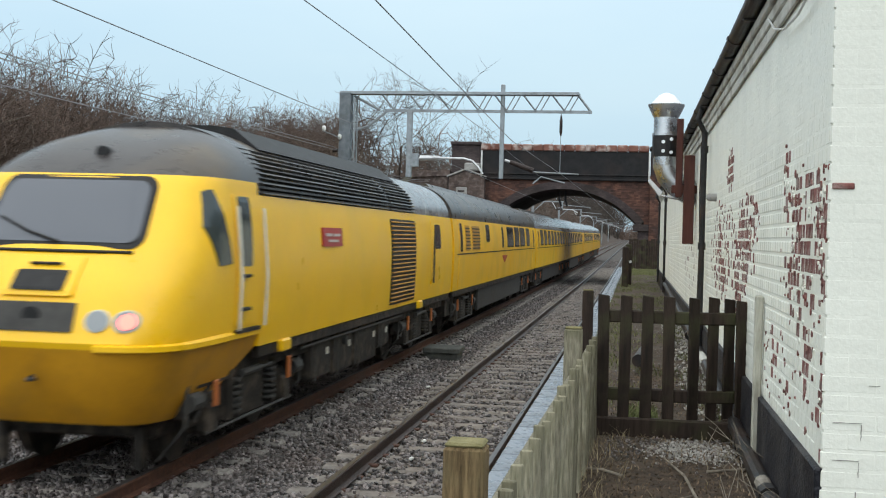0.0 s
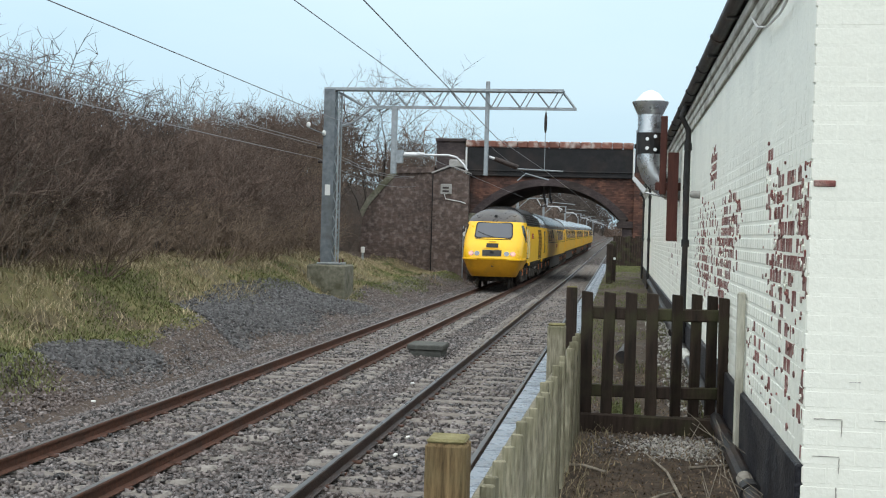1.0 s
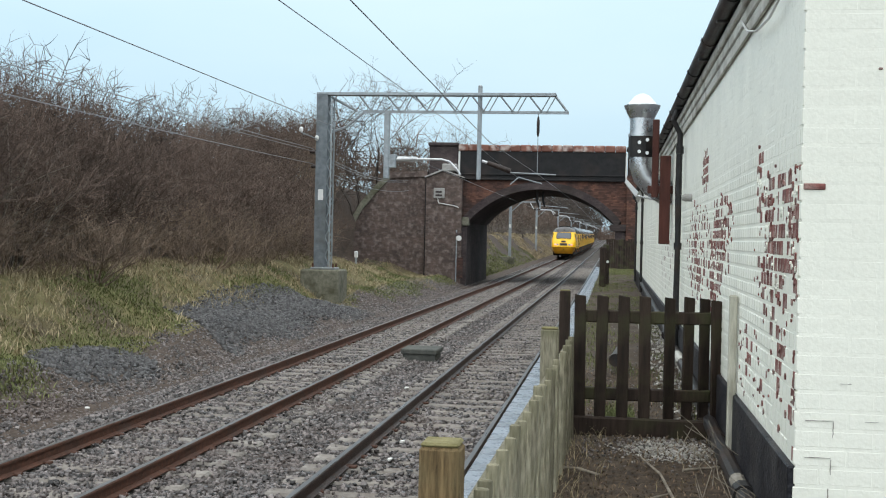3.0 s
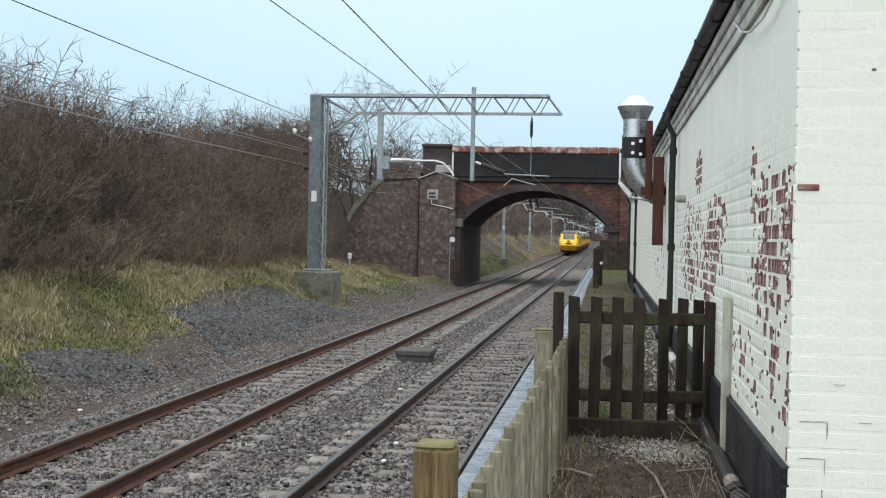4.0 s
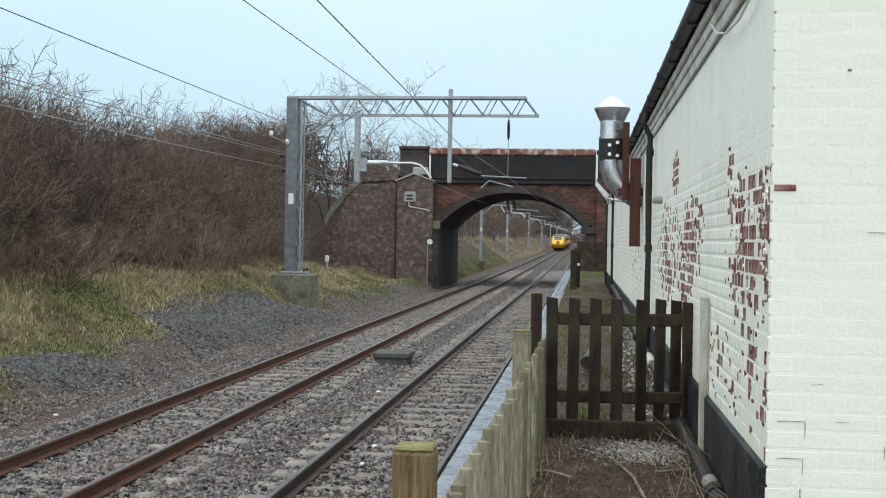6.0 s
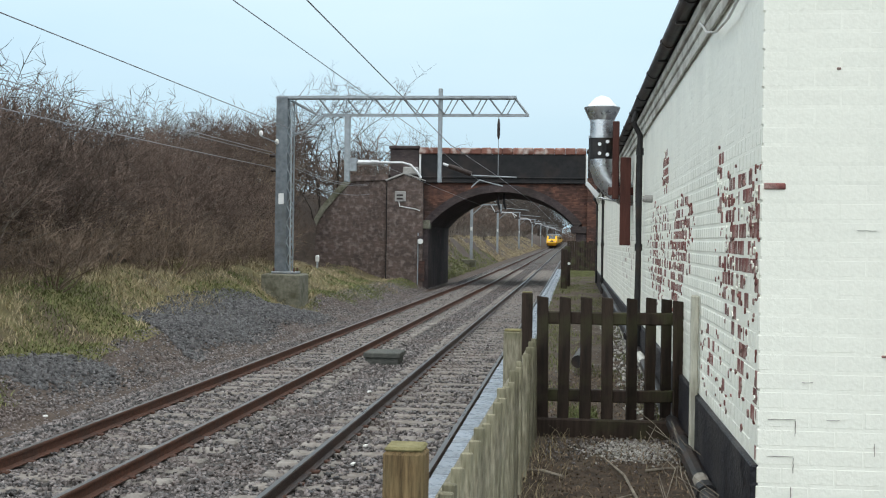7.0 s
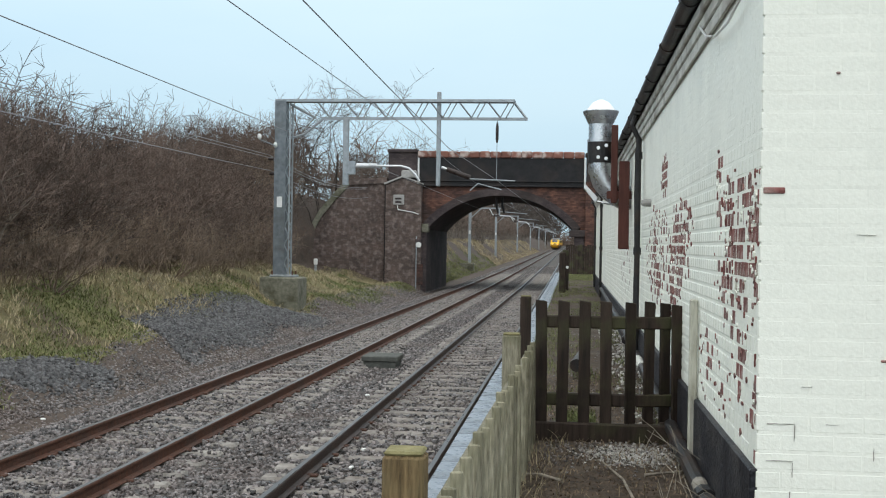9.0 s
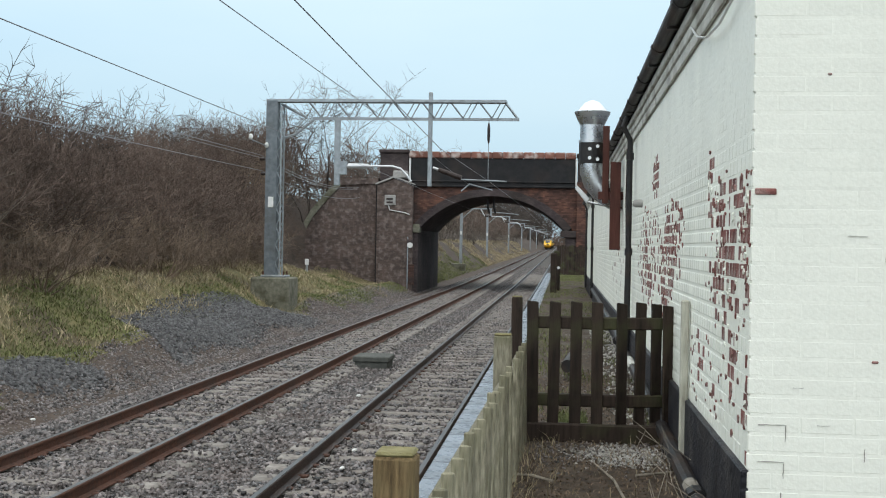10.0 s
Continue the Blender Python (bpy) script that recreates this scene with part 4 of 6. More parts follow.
def patch(outline, lift, rings=8):
    """A skin panel on the nose: outline of (x, z), laid lift metres proud."""
    s = Solid()
    cx, cz = sum(p[0] for p in outline) / len(outline), sum(p[1] for p in outline) / len(outline)
    verts = [(cx, nose(cx, cz) - lift, cz)]
    for r in range(1, rings + 1):
        k = r / rings
        verts += [(cx + k * (x - cx), nose(cx + k * (x - cx), cz + k * (z - cz)) - lift, cz + k * (z - cz)) for x, z in outline]
    n = len(outline)
    verts += [(x, y + lift + 0.02, z) for x, y, z in verts[-n:]]
    faces = [(0, 1 + k, 1 + (k + 1) % n) for k in range(n)]
    faces += [(1 + r * n + k, 1 + r * n + (k + 1) % n, 1 + (r + 1) * n + (k + 1) % n, 1 + (r + 1) * n + k) for r in range(rings) for k in range(n)]
    return s.add(verts, faces)


def rounded(x0, x1, z0, z1, c, taper=0.0, n=5):
    """Outline of a rounded rectangle, narrower at its top by taper."""
    out = []
    for cx, cz, a0 in ((x1 - c, z1 - c, 0), (x0 + c, z1 - c, 90), (x0 + c, z0 + c, 180), (x1 - c, z0 + c, 270)):
        for k in range(n + 1):
            a = radians(a0 + 90 * k / n)
            x, z = cx + c * math.cos(a), cz + c * math.sin(a)
            out.append((x * (1 - taper * (z - z0) / (z1 - z0)), z))
    return out


def side_panel(outline, lift, side, base=None):
    """A panel on a vehicle's flank: outline of (y, z)."""
    f = base or (lambda y, z: section(z))
    fine = []
    for (ya, za), (yb, zb) in zip(outline, outline[1:] + outline[:1]):
        steps = max(1, int(math.hypot(yb - ya, zb - za) / 0.14))
        fine += [(ya + (yb - ya) * k / steps, za + (zb - za) * k / steps) for k in range(steps)]
    outline = fine
    n = len(outline)
    cy, cz = sum(p[0] for p in outline) / n, sum(p[1] for p in outline) / n
    rings = 6 if base else 2
    verts = [(side * (f(cy, cz) + lift), cy, cz)]
    for r in range(1, rings + 1):
        verts += [(side * (f(cy + (y - cy) * r / rings, cz + (z - cz) * r / rings) + lift), cy + (y - cy) * r / rings, cz + (z - cz) * r / rings) for y, z in outline]
    verts += [(side * (f(y, z) - 0.02), y, z) for y, z in outline]
    faces = [(0, 1 + k, 1 + (k + 1) % n) for k in range(n)]
    faces += [(1 + r * n + k, 1 + r * n + (k + 1) % n, 1 + (r + 1) * n + (k + 1) % n, 1 + (r + 1) * n + k) for r in range(rings) for k in range(n)]
    return Solid().add(verts, faces)


def bogie(parent, y, wheel_base=2.6):
    f = Solid()
    for s in (-1, 1):
        f.soft(s * 1.08 - 0.08, s * 1.08 + 0.08, y - 1.9, y + 1.9, 0.55, 0.78, 0.03)
        f.soft(s * 1.08 - 0.12, s * 1.08 + 0.12, y - 0.45, y + 0.45, 0.35, 0.95, 0.04)
        for k in (-1, 1):
            f.tube([(s * 1.14, y + k * 0.75, 0.4), (s * 1.14, y + k * 0.75, 0.95)], 0.11, 8)
            f.tube([(s * 1.16, y + k * 1.75, 0.5), (s * 1.16, y + k * 1.2, 0.95)], 0.05, 6)
    f.box(-1.1, 1.1, y - 0.3, y + 0.3, 0.45, 0.85)
    b = part("bogie", f, M_UNDER, parent)
    for k in (-1, 1):
        for s in (-1, 1):
            w = Solid().tube([(s * 0.68, y + k * wheel_base / 2, 0.47), (s * 0.80, y + k * wheel_base / 2, 0.47)], 0.46, 20)
            w.tube([(s * 0.66, y + k * wheel_base / 2, 0.47), (s * 0.68, y + k * wheel_base / 2, 0.47)], 0.49, 20)
            part("wheel", w, M_UNDER, b)
            a = Solid().soft(s * 1.08 - 0.12, s * 1.08 + 0.16, y + k * wheel_base / 2 - 0.16, y + k * wheel_base / 2 + 0.16, 0.33, 0.66, 0.04)
            part("axle_box", a, M_UNDER, b)
            part("axle_mark", Solid().soft(s * 1.25 - 0.02, s * 1.25 + 0.02, y + k * wheel_base / 2 - 0.05, y + k * wheel_base / 2 + 0.05, 0.62, 0.90, 0.01), M_ORANGE, b)
    for s in (-1, 1):
        for k in (-1, 1):
            spring = Solid()
            for r in range(6):
                spring.tube([(s * 1.20, y + k * 0.62, 0.46 + 0.07 * r), (s * 1.20, y + k * 0.62, 0.49 + 0.07 * r)], 0.10, 10)
            part("spring", spring, M_UNDER_GREY, b)
            part("brake_cylinder", Solid().tube([(s * 1.17, y + k * 1.62, 0.72), (s * 1.17, y + k * 1.92, 0.72)], 0.10, 10).tube([(s * 1.17, y + k * 1.42, 0.72), (s * 1.17, y + k * 1.62, 0.72)], 0.03, 6), M_UNDER_GREY, b)
            part("sand_pipe", Solid().tube([(s * 1.19, y + k * 1.95, 0.95), (s * 1.19, y + k * 1.98, 0.5), (s * 0.85, y + k * 1.85, 0.12)], 0.022, 6), M_UNDER_GREY, b)
        part("damper", Solid().tube([(s * 1.24, y - 0.5, 0.88), (s * 1.24, y + 0.15, 0.88)], 0.045, 8).tube([(s * 1.24, y + 0.15, 0.88), (s * 1.24, y + 0.6, 0.88)], 0.028, 8), M_UNDER_GREY, b)
        part("brake_rod", Solid().tube([(s * 1.22, y - 1.5, 0.36), (s * 1.22, y + 1.5, 0.36)], 0.02, 6), M_UNDER_GREY, b)
    return b


power_car = thing("power_car", "yellow streamlined diesel power car with a dark grey roof", "train")
CAR = 17.5
zs = [0.57, 0.7, 0.85, 1.0, 1.17, 1.34, 1.40, 1.6, 1.8, 2.0, 2.2, 2.4, 2.6, 2.8, 2.9, 3.0, 3.04, 3.1, 3.18, 3.27, 3.36, 3.45, 3.53, 3.6, 3.65, 3.69, 3.72, 3.74]
ss = [0, 0.1, 0.2, 0.3, 0.4, 0.48, 0.56, 0.63, 0.69, 0.74, 0.79, 0.83, 0.865, 0.895, 0.92, 0.94, 0.957, 0.97, 0.98, 0.988, 0.994, 0.998, 1.0]


def shell(levels, back):
    """The skin between height levels, from the nose back to a place along the car."""
    s = Solid()
    cols = []
    for sgn_s in [-v for v in reversed(ss[1:])] + ss:
        cols.append(sgn_s)
    n = len(cols) + 2
    for z in levels:
        w = width(z)
        end = back(z)
        s.v.append((-w, end, z))
        s.v += [(c * w, min(nose(c * w, z), end), z) for c in cols]
        s.v.append((w, end, z))
    s.f = [(j * n + i, j * n + i + 1, (j + 1) * n + i + 1, (j + 1) * n + i) for j in range(len(levels) - 1) for i in range(n - 1)]
    s.f += [tuple((len(levels) - 1) * n + i for i in range(n))] + [(j * n, (j + 1) * n, (j + 1) * n + n - 1, j * n + n - 1) for j in range(len(levels) - 1)]
    s.m = [0] * len(s.f)
    return s


def valance_back(z):
    return 2.55 + 1.1 * min(1.0, max(0, z - 0.57) / 0.6) ** 1.2


valance = part("nose_valance", shell([z for z in zs if z <= 1.34], valance_back), M_YELLOW_DIRTY, power_car, "grime-streaked yellow lower nose", True)
part("cab", shell([z for z in zs if 1.34 <= z <= 3.05], lambda z: 3.6), M_YELLOW, power_car, smooth=True)
part("dome", shell([z for z in zs if z >= 3.04], lambda z: 3.72 + 0.75 * max(0.0, z - 3.04) / 0.7), M_ROOF_GREY, power_car, "dark sooty rounded roof dome", True)
# flanks behind the cab
low = [z for z in zs if FLOOR <= z <= CANT]
outline = [(section(z), z) for z in low] + [(-section(z), z) for z in reversed(low)]
part("body", Solid().prism(outline, 3.6, CAR), M_YELLOW, power_car, smooth=True)
high = [z for z in zs if z >= CANT]
for y0, y1, m, lab in ((3.6, 13.1, M_ROOF_GREY, "sooty grey louvred roof"), (13.1, CAR, M_SHEEN_ROOF, "wet roof end coloured pale grey for its sky sheen")):
    outline = [(section(z) - 0.03, z) for z in high] + [(-section(z) + 0.03, z) for z in reversed(high)]
    part("roof", Solid().prism(outline, y0, y1), m, power_car, lab, True)
for s in (-1, 1):
    for k in range(10):
        z = 2.925 + 0.056 * k
        for y0, y1 in ((3.75, 10.7), (10.85, 13.05)):
            w = section(z + 0.03)
            at = Matrix.Translation((s * w, 0, z)) @ Matrix.Rotation(-s * radians(12 + 6.5 * k), 4, "Y")
            # every other slat is grey: highlights on black slats, put into the colour
            part("roof_slat", Solid().box(-0.028, 0.028, y0, y1, -0.009, 0.009, at=at), M_BLACK if k % 2 else M_ROOF_GREY, power_car)
    part("lip", Solid().prism([(s * 1.375, 1.31), (s * 1.415, 1.33), (s * 1.415, 1.38), (s * 1.375, 1.40)], 2.5, 3.5), M_YELLOW, power_car)
# lip along the nose, either side of its middle
for s2 in (-1, 1):
    lip = Solid()
    for c in [c for c in ss if c >= 0.44]:
        x, y = s2 * c * width(1.36), nose(c * width(1.36), 1.36)
        out, fwd = 1 + 0.03 * c, 0.045 * (1 - 0.8 * c ** 6)
        lip.v += [(x, y + 0.05, 1.31), (x * out, y - fwd, 1.33), (x * out, y - fwd, 1.38), (x, y + 0.05, 1.41)]
    lip.f = [(4 * k + a, 4 * k + (a + 1) % 4, 4 * k + 4 + (a + 1) % 4, 4 * k + 4 + a) for k in range(len(lip.v) // 4 - 1) for a in range(4)] + [(3, 2, 1, 0)]
    lip.m = [0] * len(lip.f)
    part("nose_lip", lip, M_YELLOW, power_car)
part("windscreen_frame", patch(rounded(-0.88, 0.88, 2.28, 3.02, 0.14, 0.06), 0.02), M_BLACK, power_car)
screen = part("windscreen", patch(rounded(-0.82, 0.82, 2.34, 2.97, 0.12, 0.06), 0.032), M_GLASS_DARK, power_car, "windscreen with the sky's grey in its colour", True)
part("wiper", Solid().tube([(0.02, nose(0.02, 2.34) - 0.05, 2.34), (-0.35, nose(-0.35, 2.44) - 0.05, 2.44), (-0.70, nose(-0.70, 2.58) - 0.05, 2.58)], 0.014, 6), M_BLACK, screen)
part("sill_bar", Solid().tube([(x, nose(x, 2.25) - 0.02, 2.25) for x in (-0.8, -0.4, 0, 0.4, 0.8)], 0.018, 6), M_BLACK, power_car)
hatch = part("coupler_hatch", patch(rounded(-0.36, 0.36, 1.83, 2.20, 0.03), 0.03, 3), M_YELLOW, power_car)
# black patch on the skin stands in for the opening's unlit inside
part("hatch_opening_patch", patch(rounded(-0.27, 0.27, 1.88, 2.07, 0.03), 0.045, 3), M_BLACK, hatch)
part("hatch_rail", Solid().tube([(x, nose(x, 2.13) - 0.06, 2.13) for x in (-0.16, 0, 0.16)], 0.016, 6), M_UNDER, hatch)
part("nose_panel", patch(rounded(-0.43, 0.43, 1.50, 1.77, 0.02), 0.02, 3), M_UNDER_GREY, power_car, "dark grey nose grille panel")
part("horn_ring", Solid().tube([(0, nose(0, 1.64) - 0.03, 1.64), (0, nose(0, 1.64) - 0.01, 1.64)], 0.09, 16), M_BLACK, power_car)
for s in (-1, 1):
    for x, m, lab in ((0.66, M_LAMP, "clear headlamp"), (0.93, M_TAIL, "lit red tail lamp")):
        part("lamp_bezel", patch([(s * x + 0.125 * math.cos(a), 1.61 + 0.107 * math.sin(a)) for a in [2 * math.pi * k / 16 for k in range(16)]], 0.012, 2), M_WHITE_RAIL, power_car)
        part("lamp", patch([(s * x + 0.11 * math.cos(a), 1.61 + 0.095 * math.sin(a)) for a in [2 * math.pi * k / 16 for k in range(16)]], 0.022, 2), M_LAMP, power_car, "clear lamp glass")
        if m is M_TAIL:
            part("tail_lamp", patch([(s * x + s * 0.015 + 0.08 * math.cos(a), 1.61 + 0.075 * math.sin(a)) for a in [2 * math.pi * k / 14 for k in range(14)]], 0.03, 2), m, power_car, lab)
# Black disc added for a dark notch at the dome's top; no lamp there.
part("dome_notch", Solid().tube([(0, nose(0, 3.28) - 0.05, 3.28), (0, nose(0, 3.28) + 0.05, 3.28)], 0.075, 14), M_BLACK, power_car)
part("tow_hook", Solid().tube([(0, 1.06, 1.06), (0, 0.96, 1.04), (0.09, 0.94, 1.05)], 0.022, 6), M_UNDER_GREY, power_car)
for s in (-1, 1):
    part("quarter_window", side_panel([(2.02, 2.52), (2.10, 2.70), (2.18, 2.88), (2.25, 2.90), (2.33, 2.91), (2.42, 2.66), (2.50, 2.40), (2.58, 2.14), (2.40, 2.13), (2.22, 2.12), (2.12, 2.32)], 0.018, s, flank), M_CAB_WINDOW, power_car)
    door = part("cab_door", side_panel(rounded(2.74, 3.5, 1.45, 2.88, 0.05), 0.012, s, flank), M_YELLOW, power_car)
    part("door_window", side_panel(rounded(2.84, 3.22, 2.10, 2.86, 0.06), 0.018, s, flank), M_CAB_WINDOW, door)
    part("door_sill", Solid().box(s * 1.36, s * 1.43, 2.74, 3.5, 1.38, 1.42), M_UNDER, door)
    for y in (2.70, 3.56):
        part("handrail", Solid().tube([(s * (flank(y, 1.5) + 0.07), y, 1.42), (s * (flank(y, 2.0) + 0.08), y, 2.0), (s * (flank(y, 2.75) + 0.07), y, 2.75)], 0.019, 8), M_WHITE_RAIL, power_car)
    for z in (1.62, 1.98):
        part("door_step", Solid().soft(s * 1.38, s * 1.46, 2.86, 3.10, z, z + 0.035, 0.008), M_BLACK, door)
    plate = part("red_plate", side_panel(rounded(6.15, 7.2, 2.30, 2.56, 0.02), 0.022, s), M_PLATE_RED, power_car, "red cast plate with raised silver bars")
    for k, (a, b2) in enumerate(((6.3, 6.62), (6.68, 7.05))):
        part("raised_bar", side_panel(rounded(a, b2, 2.44, 2.48, 0.008), 0.03, s), M_SILVER, plate)
    part("raised_bar", side_panel(rounded(6.4, 6.95, 2.36, 2.395, 0.008), 0.03, s), M_SILVER, plate)
    grille = part("side_grille", side_panel(rounded(10.7, 12.95, 1.24, 2.76, 0.03), 0.012, s, lambda y, z: section(z)), M_BLACK, power_car, "black louvred radiator grille")
    for k in range(20):
        z = 1.28 + 0.0745 * k
        part("slat", Solid().soft(s * section(z) - 0.02, s * section(z) + 0.034, 10.74, 12.91, z, z + 0.024, 0.005), M_YELLOW_DIRTY, grille)
    door = part("rear_door", side_panel(rounded(14.75, 15.95, 1.40, 2.82, 0.05), 0.010, s), M_YELLOW, power_car)
    part("door_window", side_panel(rounded(15.15, 15.8, 2.20, 2.72, 0.06), 0.018, s), M_WINDOW, door)
    part("handrail", Solid().tube([(s * 1.46, 14.72, 1.5), (s * 1.46, 14.72, 2.7)], 0.02, 6), M_UNDER_GREY, door)
    part("sole_bar", Solid().soft(s * 1.30 - 0.05, s * 1.30 + 0.05, 3.7, CAR - 0.1, 1.02, 1.17, 0.015), M_UNDER, power_car)
    for y in (4.4, 13.4):
        part("jacking_point", Solid().soft(s * 1.30, s * 1.42, y, y + 0.35, 1.03, 1.18, 0.02), M_YELLOW, power_car)
    for y0, y1, z0 in ((6.2, 7.3, 0.42), (7.4, 8.6, 0.38), (8.7, 10.3, 0.36), (10.4, 11.3, 0.5)):
        part("fuel_tank", Solid().soft(s * 0.9 - 0.3, s * 0.9 + 0.35, y0, y1, z0, 1.02, 0.05), M_UNDER, power_car)
        part("tank_strap", Solid().soft(s * 0.9 - 0.31, s * 0.9 + 0.362, y0 + 0.25, y0 + 0.31, z0 - 0.01, 1.03, 0.008), M_UNDER_GREY, power_car)
        part("data_plate", Solid().soft(s * 1.24, s * 1.262, y1 - 0.28, y1 - 0.18, 0.74, 0.84, 0.004), M_WHITE_RAIL, power_car)
    part("air_pipe", Solid().tube([(s * 1.28, 5.6, 0.96), (s * 1.28, 12.3, 0.96)], 0.024, 6), M_UNDER_GREY, power_car)
    part("filler_cap", Solid().tube([(s * 1.2, 8.0, 0.86), (s * 1.31, 8.0, 0.86)], 0.07, 10), M_UNDER_GREY, power_car)
part("underframe", Solid().box(-1.2, 1.2, 2.2, CAR - 0.2, 0.85, 1.17), M_UNDER, power_car)
part("buffer_beam", Solid().soft(-0.85, 0.85, 2.0, 2.3, 0.34, 0.62, 0.03), M_UNDER, power_car)
for s in (-1, 1):
    part("guard_iron", Solid().soft(s * 0.74 - 0.05, s * 0.74 + 0.05, 1.8, 1.9, 0.06, 0.5, 0.01), M_UNDER, power_car)
part("exhaust_hump", Solid().prism([(-0.95, 3.50), (-0.62, 3.76), (-0.3, 3.80), (0.3, 3.80), (0.62, 3.76), (0.95, 3.50)], 4.7, 12.9), M_BLACK, power_car)
bogie(power_car, 3.9)
bogie(power_car, 14.4)


def coach(windows, roof):
    """A coach 22.6 m long with windows given as (start, end, bottom, top) on its flanks."""
    c = thing("coach", "yellow railway coach with a black waist line and wet roof", "train", "coaches of the train")
    L = 22.6
    part("body", Solid().prism([(section(z), z) for z in low] + [(-section(z), z) for z in reversed(low)], 0, L), M_YELLOW_COACH, c, smooth=True)
    part("roof", Solid().prism([(section(z), z) for z in high] + [(-section(z), z) for z in reversed(high)], 0.02, L - 0.02), roof, c, smooth=True)
    part("roof_rib", Solid().prism([(-0.5, 3.68), (-0.4, 3.78), (0.4, 3.78), (0.5, 3.68)], 1.5, L - 1.5), M_ROOF_GREY, c)
    for s in (-1, 1):
        part("waist_line", Solid().box(s * 1.39, s * 1.412, 0.5, L - 0.5, 2.03, 2.06), M_BLACK, c)
        for a, b2, z0, z1 in windows:
            w = part("window", side_panel(rounded(a - 0.05, b2 + 0.05, z0 - 0.05, z1 + 0.05, 0.08), 0.006, s), M_BLACK, c)
            part("pane", side_panel(rounded(a, b2, z0, z1, 0.06), 0.012, s), M_WINDOW, w)
        for y in (0.75, L - 1.5):
            d = part("door", side_panel(rounded(y, y + 0.75, 1.2, 2.88, 0.05), 0.008, s), M_YELLOW_COACH, c)
            part("door_window", side_panel(rounded(y + 0.2, y + 0.55, 2.1, 2.8, 0.05), 0.014, s), M_WINDOW, d)
        part("skirt", Solid().soft(s * 1.22 - 0.05, s * 1.22 + 0.05, 5.3, L - 5.3, 0.42, 1.15, 0.02), M_UNDER_GREY, c, "grey equipment skirt")
        part("sole_bar", Solid().soft(s * 1.30 - 0.05, s * 1.30 + 0.05, 0.2, L - 0.2, 1.02, 1.17, 0.015), M_UNDER, c)
    part("underframe", Solid().box(-1.15, 1.15, 0.3, L - 0.3, 0.55, 1.17), M_UNDER, c)
    part("gangway", Solid().soft(-0.55, 0.55, -0.28, 0.01, 1.1, 3.3, 0.03), M_BLACK, c)
    for y in (3.0, L - 3.0):
        bogie(c, y)
    return c


first = coach([(6.0, 6.7, 2.38, 2.78), (10.0, 10.3, 2.2, 2.76), (11.5, 13.4, 2.2, 2.78), (13.95, 15.4, 2.2, 2.8), (15.85, 17.6, 2.2, 2.8), (18.4, 19.6, 2.2, 2.8)], M_ROOF_GREY)
for s in (-1, 1):
    for a, b2 in ((1.85, 2.6), (3.05, 4.5)):
        louvre = part("louvre", side_panel(rounded(a, b2, 2.12, 2.76, 0.03), 0.010, s), M_YELLOW_DIRTY, first, "grimy yellow louvred panel")
        for k in range(7):
            z = 2.16 + 0.085 * k
            part("slat", Solid().box(s * section(z) - 0.02, s * section(z) + 0.024, a + 0.05, b2 - 0.05, z, z + 0.03), M_UNDER_GREY, louvre)
logo = part("triangle_mark", Solid().add([(1.415, 10.0, 1.9), (1.415, 11.4, 1.9), (1.415, 10.7, 1.66), (1.39, 10.0, 1.9), (1.39, 11.4, 1.9), (1.39, 10.7, 1.66)], [(0, 1, 2), (0, 3, 4, 1), (1, 4, 5, 2), (2, 5, 3, 0)]), M_PLATE_RED, first)
plain_windows = [(2.3 + 2.32 * k, 2.3 + 2.32 * k + 1.5, 2.2, 2.8) for k in range(8)]
second = coach(plain_windows, M_SHEEN_ROOF)
others = [copy_thing(second, pose(0, 0, 0)) for k in range(3)]
vehicles = [(power_car, 0.0), (first, 17.8)] + [(c, 17.8 + 22.95 * (k + 1)) for k, c in enumerate([second] + others)]

# ---- winter thicket on the bank ----
M_BARK = material("bare_winter_bark", (0.08, 0.066, 0.055), (0.24, 0.205, 0.17), 0.9, 6, bump=0.3, vary="object", spread=0.3)
M_TWIG = material("brown_winter_twigs", (0.066, 0.047, 0.038), (0.178, 0.128, 0.102), 0.9, 1.5, bump=0, vary="object", spread=0.5)
# Darker than the twigs: the backlit look against the sky, put into the colour.
M_TREE = material("bark_darkened_as_backlit", (0.04, 0.032, 0.028), (0.10, 0.082, 0.07), 0.9, 2, bump=0, vary="object", spread=0.3)
M_BRAMBLE = material("dead_bramble", (0.12, 0.088, 0.066), (0.285, 0.212, 0.158), 0.9, 1.5, bump=0, vary="object", spread=0.3)


